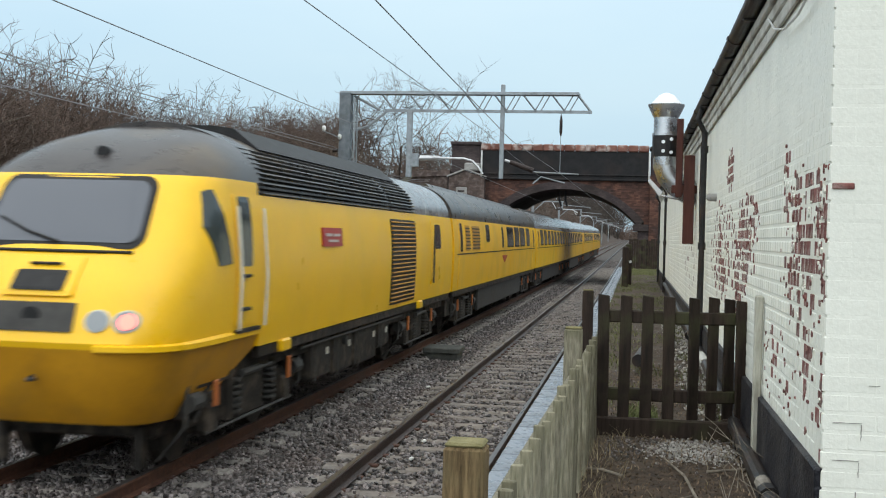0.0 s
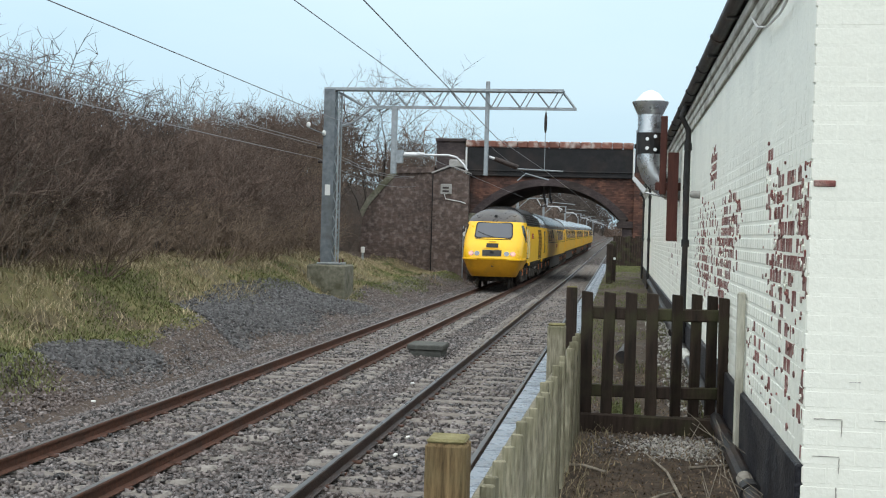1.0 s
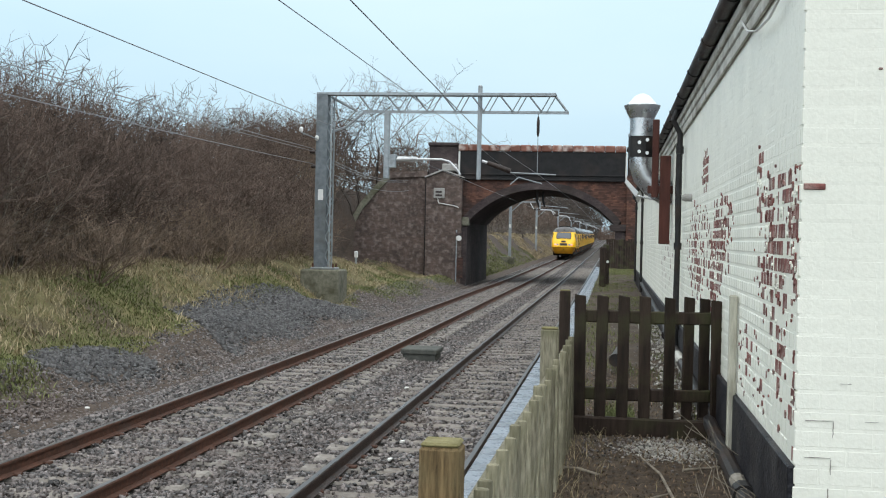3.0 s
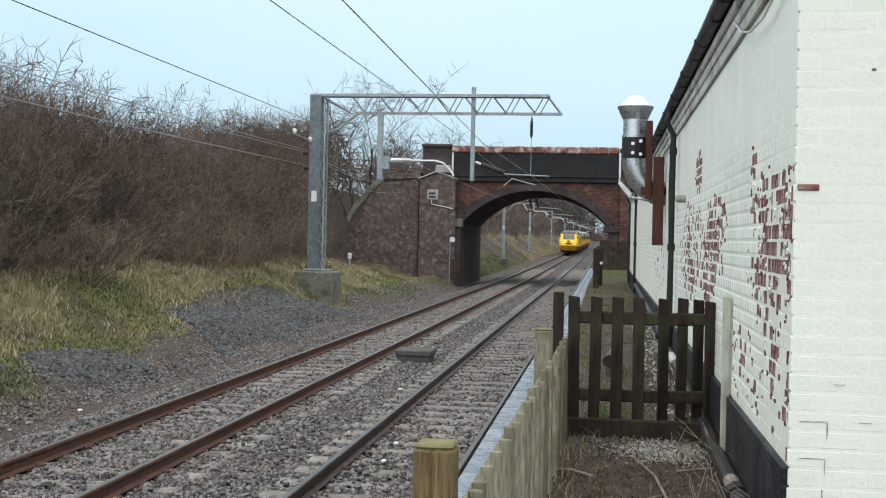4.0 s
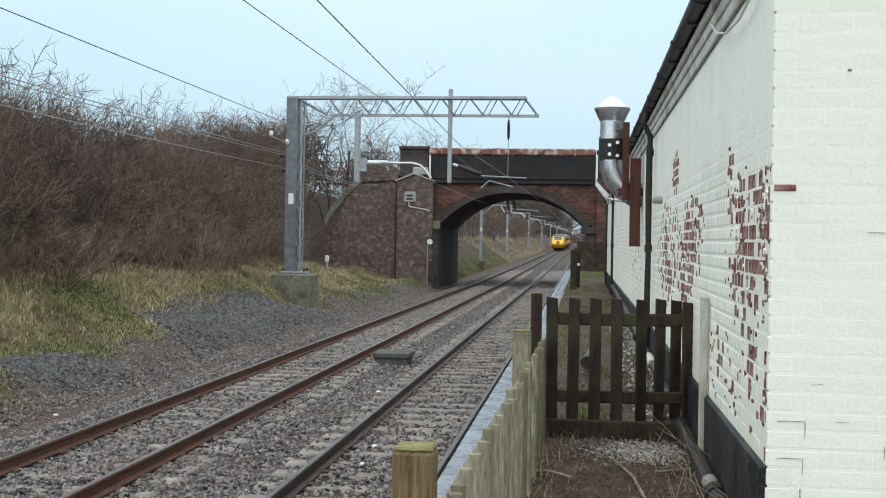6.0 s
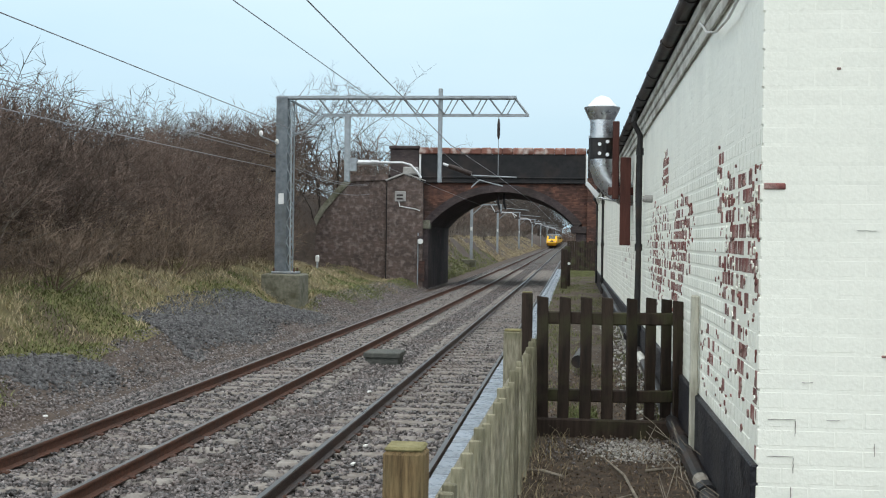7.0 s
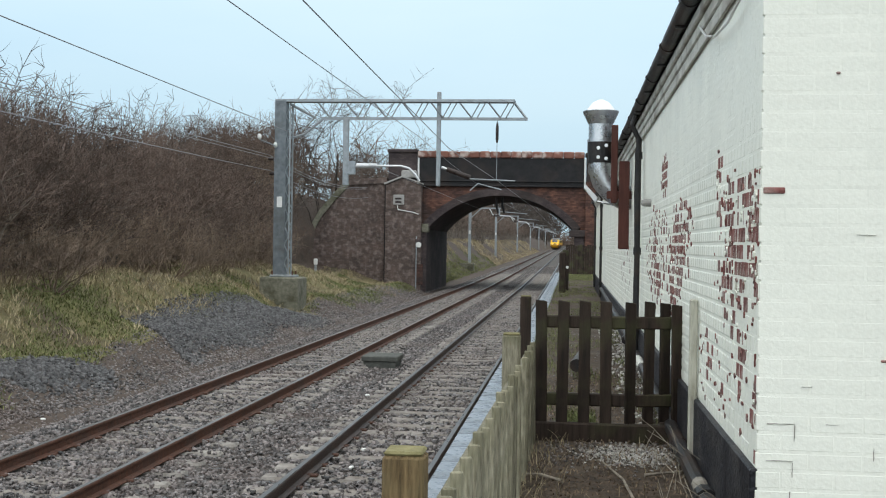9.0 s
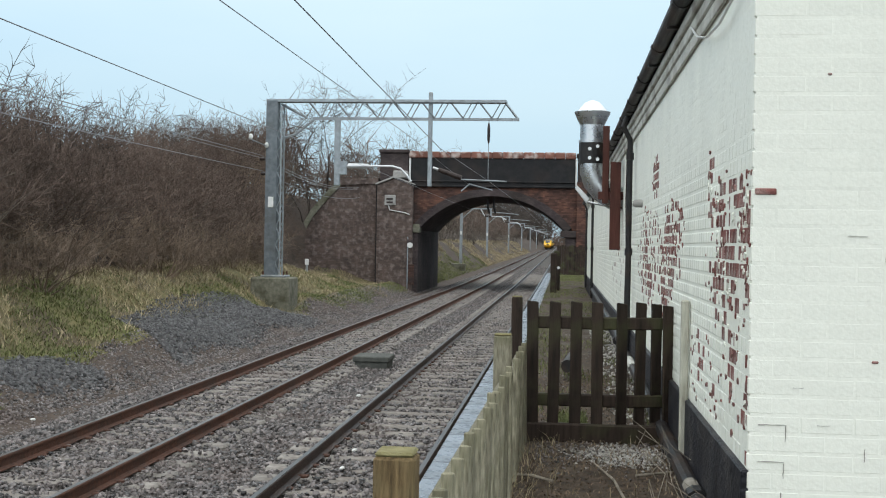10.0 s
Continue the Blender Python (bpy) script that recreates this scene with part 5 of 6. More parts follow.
def bars(segments):
    """Three-sided bars from rows of two ends and two radii (0: a point), as arrays of vertices and triangles."""
    p0, p1 = np.array([s[0] for s in segments], float), np.array([s[1] for s in segments], float)
    r0, r1 = np.array([s[2] for s in segments], float)[:, None], np.array([s[3] for s in segments], float)[:, None]
    d = p1 - p0
    d /= np.maximum(np.linalg.norm(d, axis=1, keepdims=True), 1e-6)
    ref = np.where(np.abs(d[:, 2:]) < 0.9, np.array([[0, 0, 1.0]]), np.array([[1.0, 0, 0]]))
    u = np.cross(d, ref)
    u /= np.linalg.norm(u, axis=1, keepdims=True)
    w = np.cross(d, u)
    rows = []
    for p, r in ((p0, r0), (p1, r1)):
        for a in (0, 2.094, 4.189):
            rows.append(p + r * (math.cos(a) * u + math.sin(a) * w))
    verts = np.stack(rows, 1).reshape(-1, 3)
    n = np.arange(len(segments))[:, None] * 6
    tips = r1[:, 0] == 0
    body, tip = n[~tips], n[tips]
    tris = [(0, 1, 4), (0, 4, 3), (1, 2, 5), (1, 5, 4), (2, 0, 3), (2, 3, 5)]
    faces = np.concatenate([body + np.array([t]) for t in tris] + [tip + np.array([t]) for t in ((0, 1, 3), (1, 2, 3), (2, 0, 3))])
    return verts, faces


def grow(seed, height, spread, stems, depth=4, twig=0.004, droop=0.05, lift=0.55):
    """Limbs and twigs of a bare shrub or tree, as two lists of bars."""
    r = random.Random(seed)
    limbs, twigs = [], []

    def branch(p, d, length, rad, level):
        steps = 3 if level < 2 else 2 if level < depth or depth > 2 else 1
        for k in range(steps):
            e = Vector((r.gauss(0, 1), r.gauss(0, 1), r.gauss(0, 0.7))) * (0.22 if level < 2 else 0.34)
            d2 = (d + e + Vector((0, 0, 0.10 * lift))).normalized()
            q = p + d2 * (length / steps)
            (limbs if level < 2 else twigs).append((p, q, max(rad, twig), max(rad * 0.78, twig) if level < depth or k < steps - 1 else 0))
            if level < depth and (k > 0 or level > 0):
                for _ in range(r.choice((1, 2, 2)) if level < depth - 1 else r.choice((2, 2, 3))):
                    side = Vector((r.gauss(0, 1), r.gauss(0, 1), r.gauss(0.25, 0.7))).normalized()
                    branch(q, (d2 * 0.55 + side * 0.75).normalized(), length * r.uniform(0.5, 0.72), rad * 0.5, level + 1)
            p, d, rad = q, d2, rad * 0.8

    for _ in range(stems):
        a = r.uniform(0, 2 * math.pi)
        lean = r.uniform(0.05, 1.0) * spread
        d = Vector((math.cos(a) * lean, math.sin(a) * lean, 1)).normalized()
        branch(Vector((math.cos(a) * 0.25 * r.random(), math.sin(a) * 0.25 * r.random(), -0.15)), d, height * r.uniform(0.5, 0.72), height * 0.0105, 0)
    return limbs, twigs


def shrub(name, label, category, group, seed, height, spread, stems, mats, depth=4, twig=0.004):
    limbs, twigs = grow(seed, height, spread, stems, depth, twig)
    t = thing(name, label, category, group)
    part("trunk", cloud_mesh("trunk", *bars(limbs), mats[0]), None, t)
    part("crown", cloud_mesh("crown", *bars(twigs), mats[1]), None, t)
    return t


SHRUB = ("bare_shrub", "leafless brown hawthorn shrub on the railway bank", "shrub", "winter thicket on the bank")
TREE = ("bare_tree", "tall leafless winter tree with fine twigs", "tree", "bare trees")
BRAMBLE = ("bramble_clump", "tangled dead bramble clump in rough grass", "bramble", "brambles on the bank")
shrubs = [shrub(*SHRUB, 10 + k, 5.6, 0.8, 11, (M_BARK, M_TWIG), 3, 0.0125) for k in range(5)]
brambles = [shrub(*BRAMBLE, 40 + k, 2.0, 1.6, 14, (M_BRAMBLE, M_BRAMBLE), 2, 0.006) for k in range(3)]
far_shrubs = [shrub("distant_shrub", "leafless brown shrub on the far cutting slope", "shrub", "shrubs on the far cutting", 30 + k, 5.6, 0.8, 5, (M_BARK, M_TWIG), 2, 0.035) for k in range(3)]
near_shrubs = [shrub(*SHRUB, 90 + k, 6.4, 0.75, 6, (M_BARK, M_TWIG), 4, 0.0075) for k in range(2)]
slim = [shrub(*TREE, 80 + k, 8.0, 0.10, 1, (M_TREE, M_TREE), 4, 0.008) for k in range(2)]
trees = [shrub(*TREE, 60 + k, 10.0, 0.32, 5, (M_TREE, M_TREE), 2, 0.04) for k in range(3)]
spots = random.Random(7)
used = {}


def plant(kinds, x, y, scale, sink=0.0):
    k = spots.randrange(len(kinds))
    src = kinds[k]
    m = pose(x, y, bank_height(x, y) - sink, spots.uniform(-5, 5), spots.uniform(-5, 5), spots.uniform(0, 360))
    key = src.name
    if key not in used:
        used[key] = True
        ob = src
        ob.matrix_basis = m
    else:
        ob = copy_thing(src, m)
    ob.scale = (scale, scale, scale * spots.uniform(0.9, 1.12))


for row, (x, step, s0, s1) in enumerate(((-14.2, 1.35, 0.40, 0.56), (-15.6, 1.3, 0.50, 0.66), (-17.4, 1.35, 0.56, 0.74), (-19.6, 1.5, 0.58, 0.80), (-22.5, 1.9, 0.62, 0.86))):
    y = 14 + row * 3
    while y < (49, 53, 60, 74, 76)[row]:
        plant(near_shrubs if y < 29 and row > 0 else shrubs, x + spots.uniform(-0.8, 0.8), y + spots.uniform(-0.6, 0.6), spots.uniform(s0, s1) * ((1.22 if row == 0 else 0.98) if y < 29 else 1.0 if y < 57 else 0.8))
        y += step
y = 15.0
while y < 51:
    plant(brambles, -13.0 + spots.uniform(-0.7, 0.7), y, spots.uniform(0.6, 1.1))
    plant(brambles, -14.4 + spots.uniform(-0.7, 0.7), y + 0.7, spots.uniform(0.8, 1.3))
    y += 1.15
for x, y, s in ((-15.9, 75, 1.25), (-17.6, 74.5, 0.8), (-14.4, 79, 0.8), (-12.6, 83, 0.75), (-15.4, 82, 0.8), (-16.6, 79.5, 0.7), (-13.4, 81, 0.8), (-18.2, 78, 0.8), (-11.9, 84, 0.7)):
    plant(slim, x, y, s)
for x, y, k in ((-16.6, 62, 0.5), (-17.4, 64.5, 0.55), (-18.2, 67, 0.6), (-16.9, 67.6, 0.45), (-19.5, 65, 0.6), (-18.9, 70, 0.6), (-17.3, 70.5, 0.5), (-16.2, 64.5, 0.4), (-13.6, 82.5, 0.8), (-12.4, 83.5, 0.8), (-14.9, 83, 0.8), (-16.3, 82, 0.8)):
    plant(shrubs, x, y, k)
dark_trees = [shrub("bare_tree", "leafless hawthorn tree above the thicket, coloured dark as if backlit", "tree", "bare trees", 120 + k, 7.5, 0.75, 4, (M_TREE, M_TREE), 3, 0.014) for k in range(3)]
for x, y, k in ((-17.5, 33, 0.62), (-18.6, 36, 0.66), (-20.5, 41, 0.72), (-19.4, 45, 0.60), (-18.0, 39, 0.58), (-21.5, 48, 0.72), (-20.8, 53, 0.66), (-19.2, 50, 0.6), (-22.0, 58, 0.7), (-20.0, 60, 0.62),
                (-16.8, 29, 0.56), (-15.4, 71.5, 0.52), (-16.6, 73, 0.6), (-14.6, 74.5, 0.5), (-17.8, 72, 0.62), (-13.6, 80.5, 0.5), (-12.4, 81.5, 0.5)):
    plant(dark_trees, x, y, k)
for k in range(16):
    plant(brambles, spots.uniform(-19.0, -16.4), 58 + 0.75 * k, spots.uniform(0.9, 1.5))
for k in range(46):
    y = 88 + 5.2 * k
    plant(far_shrubs, -15.5 - spots.uniform(0, 4), y, spots.uniform(0.8, 1.3))
    plant(far_shrubs, -20.0 - spots.uniform(0, 5), y + 2, spots.uniform(1.0, 1.5))
    plant(far_shrubs, -12.4 - spots.uniform(0, 1.5), y + 3, spots.uniform(0.55, 0.95))
    plant(far_shrubs, 5.0 + spots.uniform(0, 5), y, spots.uniform(0.8, 1.3))
    if k % 2:
        plant(far_shrubs, 12.0 + spots.uniform(0, 5), y, spots.uniform(1.2, 1.7))
for k in range(26):
    plant(far_shrubs, spots.uniform(-14.5, -12.0), 86 + 5 * k, spots.uniform(0.4, 0.75))
    plant(far_shrubs, spots.uniform(3.2, 5.5), 86 + 6 * k, spots.uniform(0.6, 0.9))
for k in range(44):
    plant(trees if k > 15 else slim, spots.uniform(-26, -14.5), 92 + 8 * k, spots.uniform(0.7, 1.1) * (1 + 0.012 * k))
    plant(trees if k > 12 else slim, spots.uniform(5, 16), 110 + 8 * k, spots.uniform(0.6, 0.9) * (1 + 0.012 * k))

for k in range(46):
    plant(trees, -9.5 - 26 * spots.random() ** 1.3, 440 + 6 * k, spots.uniform(1.5, 2.2))
    plant(trees, 2.5 + 26 * spots.random() ** 1.3, 440 + 6 * k, spots.uniform(1.3, 1.9))

# far woods that close the view along the line
far_r = random.Random(3)
segs = []
for k in range(900):
    x = far_r.uniform(-160, 160)
    y = 720 + far_r.uniform(0, 60)
    z0 = 0.0
    h = far_r.uniform(12, 24) if abs(x) > 9 else far_r.uniform(7, 11)
    segs.append(((x, y, z0 - 1), (x + far_r.uniform(-1, 1), y, h), 0.5, 0.1))
    for _ in range(7):
        z = far_r.uniform(1, h)
        segs.append(((x, y, z), (x + far_r.uniform(-5, 5), y, z + far_r.uniform(0.5, 4)), 0.3, 0))
tagged(new("far_woods", cloud_mesh("far_woods", *bars(segs), M_TWIG)), "hazy leafless woods closing the railway line", "woods", kind="stuff")

marker = thing("marker_post", "thin grey marker stake with a white top in the grass", "marker post", at=pose(-13.55, 60.3, bank_height(-13.55, 60.3) - 0.1))
part("stake", Solid().soft(-0.05, 0.05, -0.05, 0.05, 0, 0.75, 0.01), M_STEEL, marker)
part("white_top", Solid().soft(-0.10, 0.10, -0.06, 0.06, 0.75, 1.08, 0.03), M_PALE, marker, "white painted top")
trough = thing("cable_box", "low dark concrete cable box beside the cutting", "box", at=pose(-9.3, 103, bank_height(-9.3, 103) - 0.1))
part("body", Solid().soft(-0.6, 0.6, -0.5, 0.5, 0, 0.55, 0.03), M_CONCRETE, trough)
part("lid", Solid().soft(-0.65, 0.65, -0.55, 0.55, 0.55, 0.65, 0.02), M_CONCRETE, trough)

# ---- grass on the bank and platform ----
M_GRASS = material("green_grass", (0.075, 0.092, 0.032), (0.19, 0.198, 0.082), 0.8, 1.6, bump=0, vary="island", spread=0.45)
M_STRAW = material("straw_grass", (0.21, 0.17, 0.10), (0.42, 0.35, 0.225), 0.85, 0.8, bump=0, vary="island", spread=0.4)
gr = np.random.default_rng(5)


def blades(places, low, high, lean, width):
    """Blades of grass: a bent pair of quads each."""
    n = len(places)
    p = np.array(places, float)
    a = gr.uniform(0, 2 * np.pi, n)
    h = gr.uniform(low, high, n)[:, None]
    d = np.stack([np.cos(a), np.sin(a), np.zeros(n)], 1)
    s = np.stack([-np.sin(a), np.cos(a), np.zeros(n)], 1) * width
    l = gr.uniform(0.2, 1.0, n)[:, None] * lean * h
    up = np.array([[0, 0, 1.0]])
    rows = [p - s, p + s, p + d * l * 0.35 + up * h * 0.6 + s * 0.8, p + d * l * 0.35 + up * h * 0.6 - s * 0.8, p + d * l + up * h + s * 0.15, p + d * l + up * h - s * 0.15]
    verts = np.stack(rows, 1).reshape(-1, 3)
    k = np.arange(n)[:, None] * 6
    return verts, np.concatenate([k + np.array([[0, 1, 2, 3]]), k + np.array([[3, 2, 4, 5]])])


green, straw, bank_green, bank_straw = [], [], [], []
pr = random.Random(11)
for _ in range(150000):
    y = 12 + 55 * pr.random() ** 1.35
    x = -pr.uniform(8.6, 14.5)
    m = noise.noise(Vector((x * 0.5, y * 0.35, 1.3))) + 0.5 * noise.noise(Vector((x * 1.6, y * 1.2, 5.3)))
    edge = -9.75 - 0.8 * noise.noise(Vector((0, y * 0.3, 9.1))) - 1.15 * smooth_step(25.5, 28, y) * (1 - smooth_step(38, 42, y)) + 0.95 * (1 - smooth_step(17.2, 18.8, y)) + 0.8 * smooth_step(43.5, 47, y) - 0.55 * smooth_step(18.3, 19.3, y) * (1 - smooth_step(21.5, 22.5, y))
    if x > edge + pr.uniform(-0.25, 0.25) or pr.random() > 0.60 + 1.0 * m:
        continue
    q = (x, y, bank_height(x, y) - 0.01)
    (green if m + pr.uniform(-0.25, 0.25) + 0.15 * (x + 11.5) > 0.06 else straw).append(q)
for _ in range(70000):
    y = 79 + 230 * pr.random() ** 1.9
    x = -pr.uniform(8.7, 14)
    m = noise.noise(Vector((x * 0.4, y * 0.12, 8.3)))
    if m + pr.uniform(-0.35, 0.35) < -0.02 and x < -9.6:
        continue
    (bank_green if x > -11.4 + 1.6 * m + pr.uniform(-0.5, 0.5) and y < 135 else bank_straw).append((x, y, bank_height(x, y) - 0.02))
tagged(new("green_grass", cloud_mesh("green_grass", *blades(green, 0.03, 0.11, 1.6, 0.010), M_GRASS)), "short green winter grass on the bank", "grass", kind="stuff")
tagged(new("straw_grass", cloud_mesh("straw_grass", *blades(straw, 0.05, 0.22, 2.0, 0.008), M_STRAW)), "long dead straw-coloured grass on the bank", "grass", kind="stuff")
tagged(new("cutting_grass", cloud_mesh("cutting_grass", *blades(bank_green, 0.05, 0.16, 1.4, 0.02), M_GRASS)), "green grass at the foot of the cutting", "grass", kind="stuff")
tagged(new("cutting_straw", cloud_mesh("cutting_straw", *blades(bank_straw, 0.06, 0.25, 1.8, 0.02), M_STRAW)), "tan dead grass high on the cutting", "grass", kind="stuff")
turf, dead = [], []
for _ in range(30000):
    y = 5 + 55 * pr.random() ** 1.6
    x = pr.uniform(-0.6, 0.85)
    m = noise.noise(Vector((x * 1.5, y * 0.8, 2.2)))
    if y < 9.6:
        if pr.random() < 0.02:
            dead.append((x, y, PLATFORM - 0.02))
        continue
    if m + (0.12 if y > 10 else -0.05) > pr.uniform(-0.1, 0.3):
        turf.append((x, y, PLATFORM - 0.02))
for _ in range(1500):
    turf.append((pr.uniform(-0.12, 0.22), pr.gauss(10.3, 0.3), PLATFORM - 0.02))
for _ in range(5000):
    turf.append((pr.uniform(-0.2, 1.2), pr.uniform(52, 63), PLATFORM - 0.02))
tagged(new("platform_grass", cloud_mesh("platform_grass", *blades(turf, 0.02, 0.08, 0.9, 0.004), M_GRASS)), "thin green grass on the old platform", "grass", kind="stuff")
for _ in range(300):
    dead.append((-0.34 + pr.random() ** 2 * 0.3, pr.uniform(5.2, 9.2), PLATFORM - 0.02))
tagged(new("dead_grass", cloud_mesh("dead_grass", *blades(dead, 0.03, 0.13, 1.4, 0.0025), M_STRAW)), "dry straw stalks along the fence foot", "grass", kind="stuff")

# twigs and sticks lying about the gate and wall
M_STICK = material("dry_stick", (0.09, 0.072, 0.056), (0.34, 0.30, 0.24), 0.85, 9, bump=0.2)
for k in range(22):
    x, y = pr.uniform(0.55, 0.82), pr.uniform(6.3, 9.0)
    a, l = pr.uniform(-0.9, 0.9) + 1.2, pr.uniform(0.18, 0.48)
    z = PLATFORM + 0.01
    tagged(part("dead_stem", Solid().tube([(x, y, z), (x + 0.4 * l * math.cos(a), y + 0.3 * l * math.sin(a), z + 0.35 * l), (x - 0.2 * l, y + 0.7 * l * math.sin(a), z + 0.62 * l)], [0.0035, 0.003, 0.002], 5), M_STICK),
           "dry bent weed stem at the foot of the wall", "stem", "dry stems by the wall")
for x, y, a, l in ((0.40, 6.94, 97, 1.40), (0.12, 6.7, 60, 0.5), (0.5, 7.9, 20, 0.5), (-0.05, 7.6, 150, 0.4), (0.35, 6.4, 10, 0.6)):
    c, s = math.cos(radians(a)) * l, math.sin(radians(a)) * l
    tagged(part("fallen_stick", Solid().tube([(x, y, PLATFORM + 0.012), (x + 0.5 * c + 0.03, y + 0.5 * s, PLATFORM + 0.03), (x + c, y + s, PLATFORM + 0.012)], [0.011, 0.009, 0.005], 6), M_STICK),
           "pale fallen stick lying on wet soil", "stick", "sticks on the platform")

# leaf litter on the platform
M_LITTER = material("brown_leaf_litter", (0.06, 0.042, 0.028), (0.21, 0.155, 0.105), 0.85, 3, bump=0, vary="island", spread=0.6)
leaves = [(pr.uniform(-0.33, 0.85), 5.2 + 9 * pr.random() ** 1.4, PLATFORM + 0.004) for _ in range(7000)]
tagged(new("leaf_litter", cloud_mesh("leaf_litter", *blades(leaves, 0.004, 0.02, 2.2, 0.0055), M_LITTER)), "dead brown leaves and bits on wet soil", "leaf litter", kind="stuff")

# ---- stones ----
LUMP = np.array([[x, y, z] for z in (-0.62, 0.62) for y in (-0.62, 0.62) for x in (-0.62, 0.62)], float)
LUMP_F = np.array([[4, 5, 6], [5, 7, 6], [0, 1, 4], [1, 5, 4], [2, 6, 3], [3, 6, 7], [0, 4, 2], [2, 4, 6], [1, 3, 5], [3, 7, 5]])


def stones(name, places, size, mat, label, flat=0.7):
    """Many angular stones, each turned and squashed its own way."""
    p = np.array(places, float)
    n = len(p)
    v = LUMP[None] * gr.uniform(0.55, 1.35, (n, 8, 1)) + gr.uniform(-0.28, 0.28, (n, 8, 3))
    v *= (size * gr.uniform(0.55, 1.3, (n, 1, 1))) * np.stack([np.ones(n), gr.uniform(0.6, 1, n), np.full(n, flat)], 1)[:, None]
    a, b2 = gr.uniform(0, 6.28, n), gr.uniform(-0.9, 0.9, n)
    ca, sa, cb, sb = np.cos(a), np.sin(a), np.cos(b2), np.sin(b2)
    z0 = np.zeros(n)
    rot = np.stack([np.stack([ca, -sa * cb, sa * sb], 1), np.stack([sa, ca * cb, -ca * sb], 1), np.stack([z0, sb, cb], 1)], 1)
    v = np.einsum("nij,nkj->nki", rot, v) + p[:, None]
    f = (np.arange(n)[:, None, None] * 8 + LUMP_F[None]).reshape(-1, 3)
    return tagged(new(name, cloud_mesh(name, v.reshape(-1, 3), f, mat)), label, "stones", kind="stuff")


def on_sleeper(x, y):
    for c in (FAR_TRACK, NEAR_TRACK):
        if abs(x - c) < 1.2:
            k = (y - 5.0) % 0.65
            return k < 0.19 or k > 0.65 - 0.05
    return False


bed = []
while len(bed) < 98000:
    y = 7.5 + 66 * pr.random() ** 2.4
    x = pr.uniform(-8.6 - 0.4 * pr.random(), -1.0)
    z = -0.195 - 0.30 * smooth_step(-7.2, -8.3, x) if x > -8.35 else bank_height(x, y) + 0.01
    if on_sleeper(x, y):
        k = noise.noise(Vector((x * 2.6, y * 1.3, 3.7))) + pr.gauss(0, 0.07)
        if k < (-0.06 if x > -3.6 else -0.30) and pr.random() > 0.1:
            continue
        z = -0.172
    elif -4.8 < x < -3.05:
        z -= 0.05 * (1 - abs(x + 3.93) / 0.87)
    if any(abs(x - r) < 0.075 for r in RAIL_XS):
        continue
    bed.append((x, y, z + pr.uniform(-0.015, 0.02)))
while len(bed) < 112000:
    x, y = pr.uniform(-8.4, -1.0), 73 + 60 * pr.random() ** 1.5
    if not any(abs(x - r) < 0.075 for r in RAIL_XS):
        bed.append((x, y, ballast_height(x, y) + pr.uniform(-0.01, 0.03)))
stones("ballast", bed, 0.034, M_STONE, "wet grey and brown crushed stone ballast")
heap = []
while len(heap) < 15000:
    y = pr.uniform(18, 42)
    x = -pr.uniform(8.2, 11.6)
    c = -9.75
    k = noise.noise(Vector((y * 0.25, x * 0.5, 6.6)))
    if abs(x - c) + pr.uniform(0, 0.5) > 1.25 + 0.9 * k or 22.3 + 0.35 * (x + 9.5) < y < 26.2 - 0.8 * (x + 9.5) or y > 41 + (x + 9):
        continue
    if y < 24 and ((x + 9.5) / 1.0) ** 2 + ((y - 20.4) / 1.9) ** 2 > pr.uniform(0.7, 1.1):
        continue
    heap.append((x, y, bank_height(x, y) + pr.uniform(-0.01, 0.03)))
stones("stone_chippings", heap, 0.052, M_DARK_STONE, "dark blue-grey chippings spilled on the bank")
loose = [(-pr.uniform(7.9, 10.0), 14 + 50 * pr.random(), 0) for _ in range(19000)]
stones("loose_stones", [(x, y, bank_height(x, y)) for x, y, z in loose], 0.03, M_STONE, "loose stones on bare earth below the bank")
stones("gravel", [(pr.uniform(-0.2, 0.8), pr.gauss(8.75, 0.3) + pr.random() ** 4 * 20, PLATFORM - 0.005) for _ in range(1200)], 0.013, M_STONE, "fine pale gravel and rubble round the gate")
M_SAND = material("pale_mortar_rubble", (0.22, 0.205, 0.18), (0.46, 0.44, 0.41), 0.9, 12, bump=0.3, vary="island", spread=0.35)
stones("mortar_rubble", [(pr.gauss(0.45, 0.16), pr.gauss(8.75, 0.22), PLATFORM - 0.004) for _ in range(1500)], 0.011, M_SAND, "pale crumbled mortar on the soil by the gate")
stones("wall_rubble", [(0.84 - 0.35 * pr.random() ** 2, 9.5 + 12 * pr.random() ** 1.3, PLATFORM + 0.004) for _ in range(700)], 0.022, M_SAND, "pale stones and debris along the wall foot")
M_WHITE_BIT = plain("white_litter", (0.75, 0.75, 0.72), 0.6)
for x, y in ((-2.62, 14.6), (-2.55, 13.4), (-3.5, 19.8), (-8.3, 17.5), (-8.0, 22)):
    s = Solid().soft(-0.04, 0.04, -0.022, 0.022, 0, 0.035, 0.010, at=pose(x, y, -0.17 if x > -7 else bank_height(x, y), 0, 0, 40 * x))
    tagged(part("white_stone", s, M_WHITE_BIT), "small white stone lying on the ballast", "stone", "white stones on the ballast")

# cable trough lid between the tracks
M_DARK_CONCRETE = material("damp_dark_concrete", (0.05, 0.052, 0.048), (0.11, 0.112, 0.10), 0.8, 5, bump=0.3)
slab = thing("concrete_cover", "low dark concrete cover slab between the tracks", "cover slab")
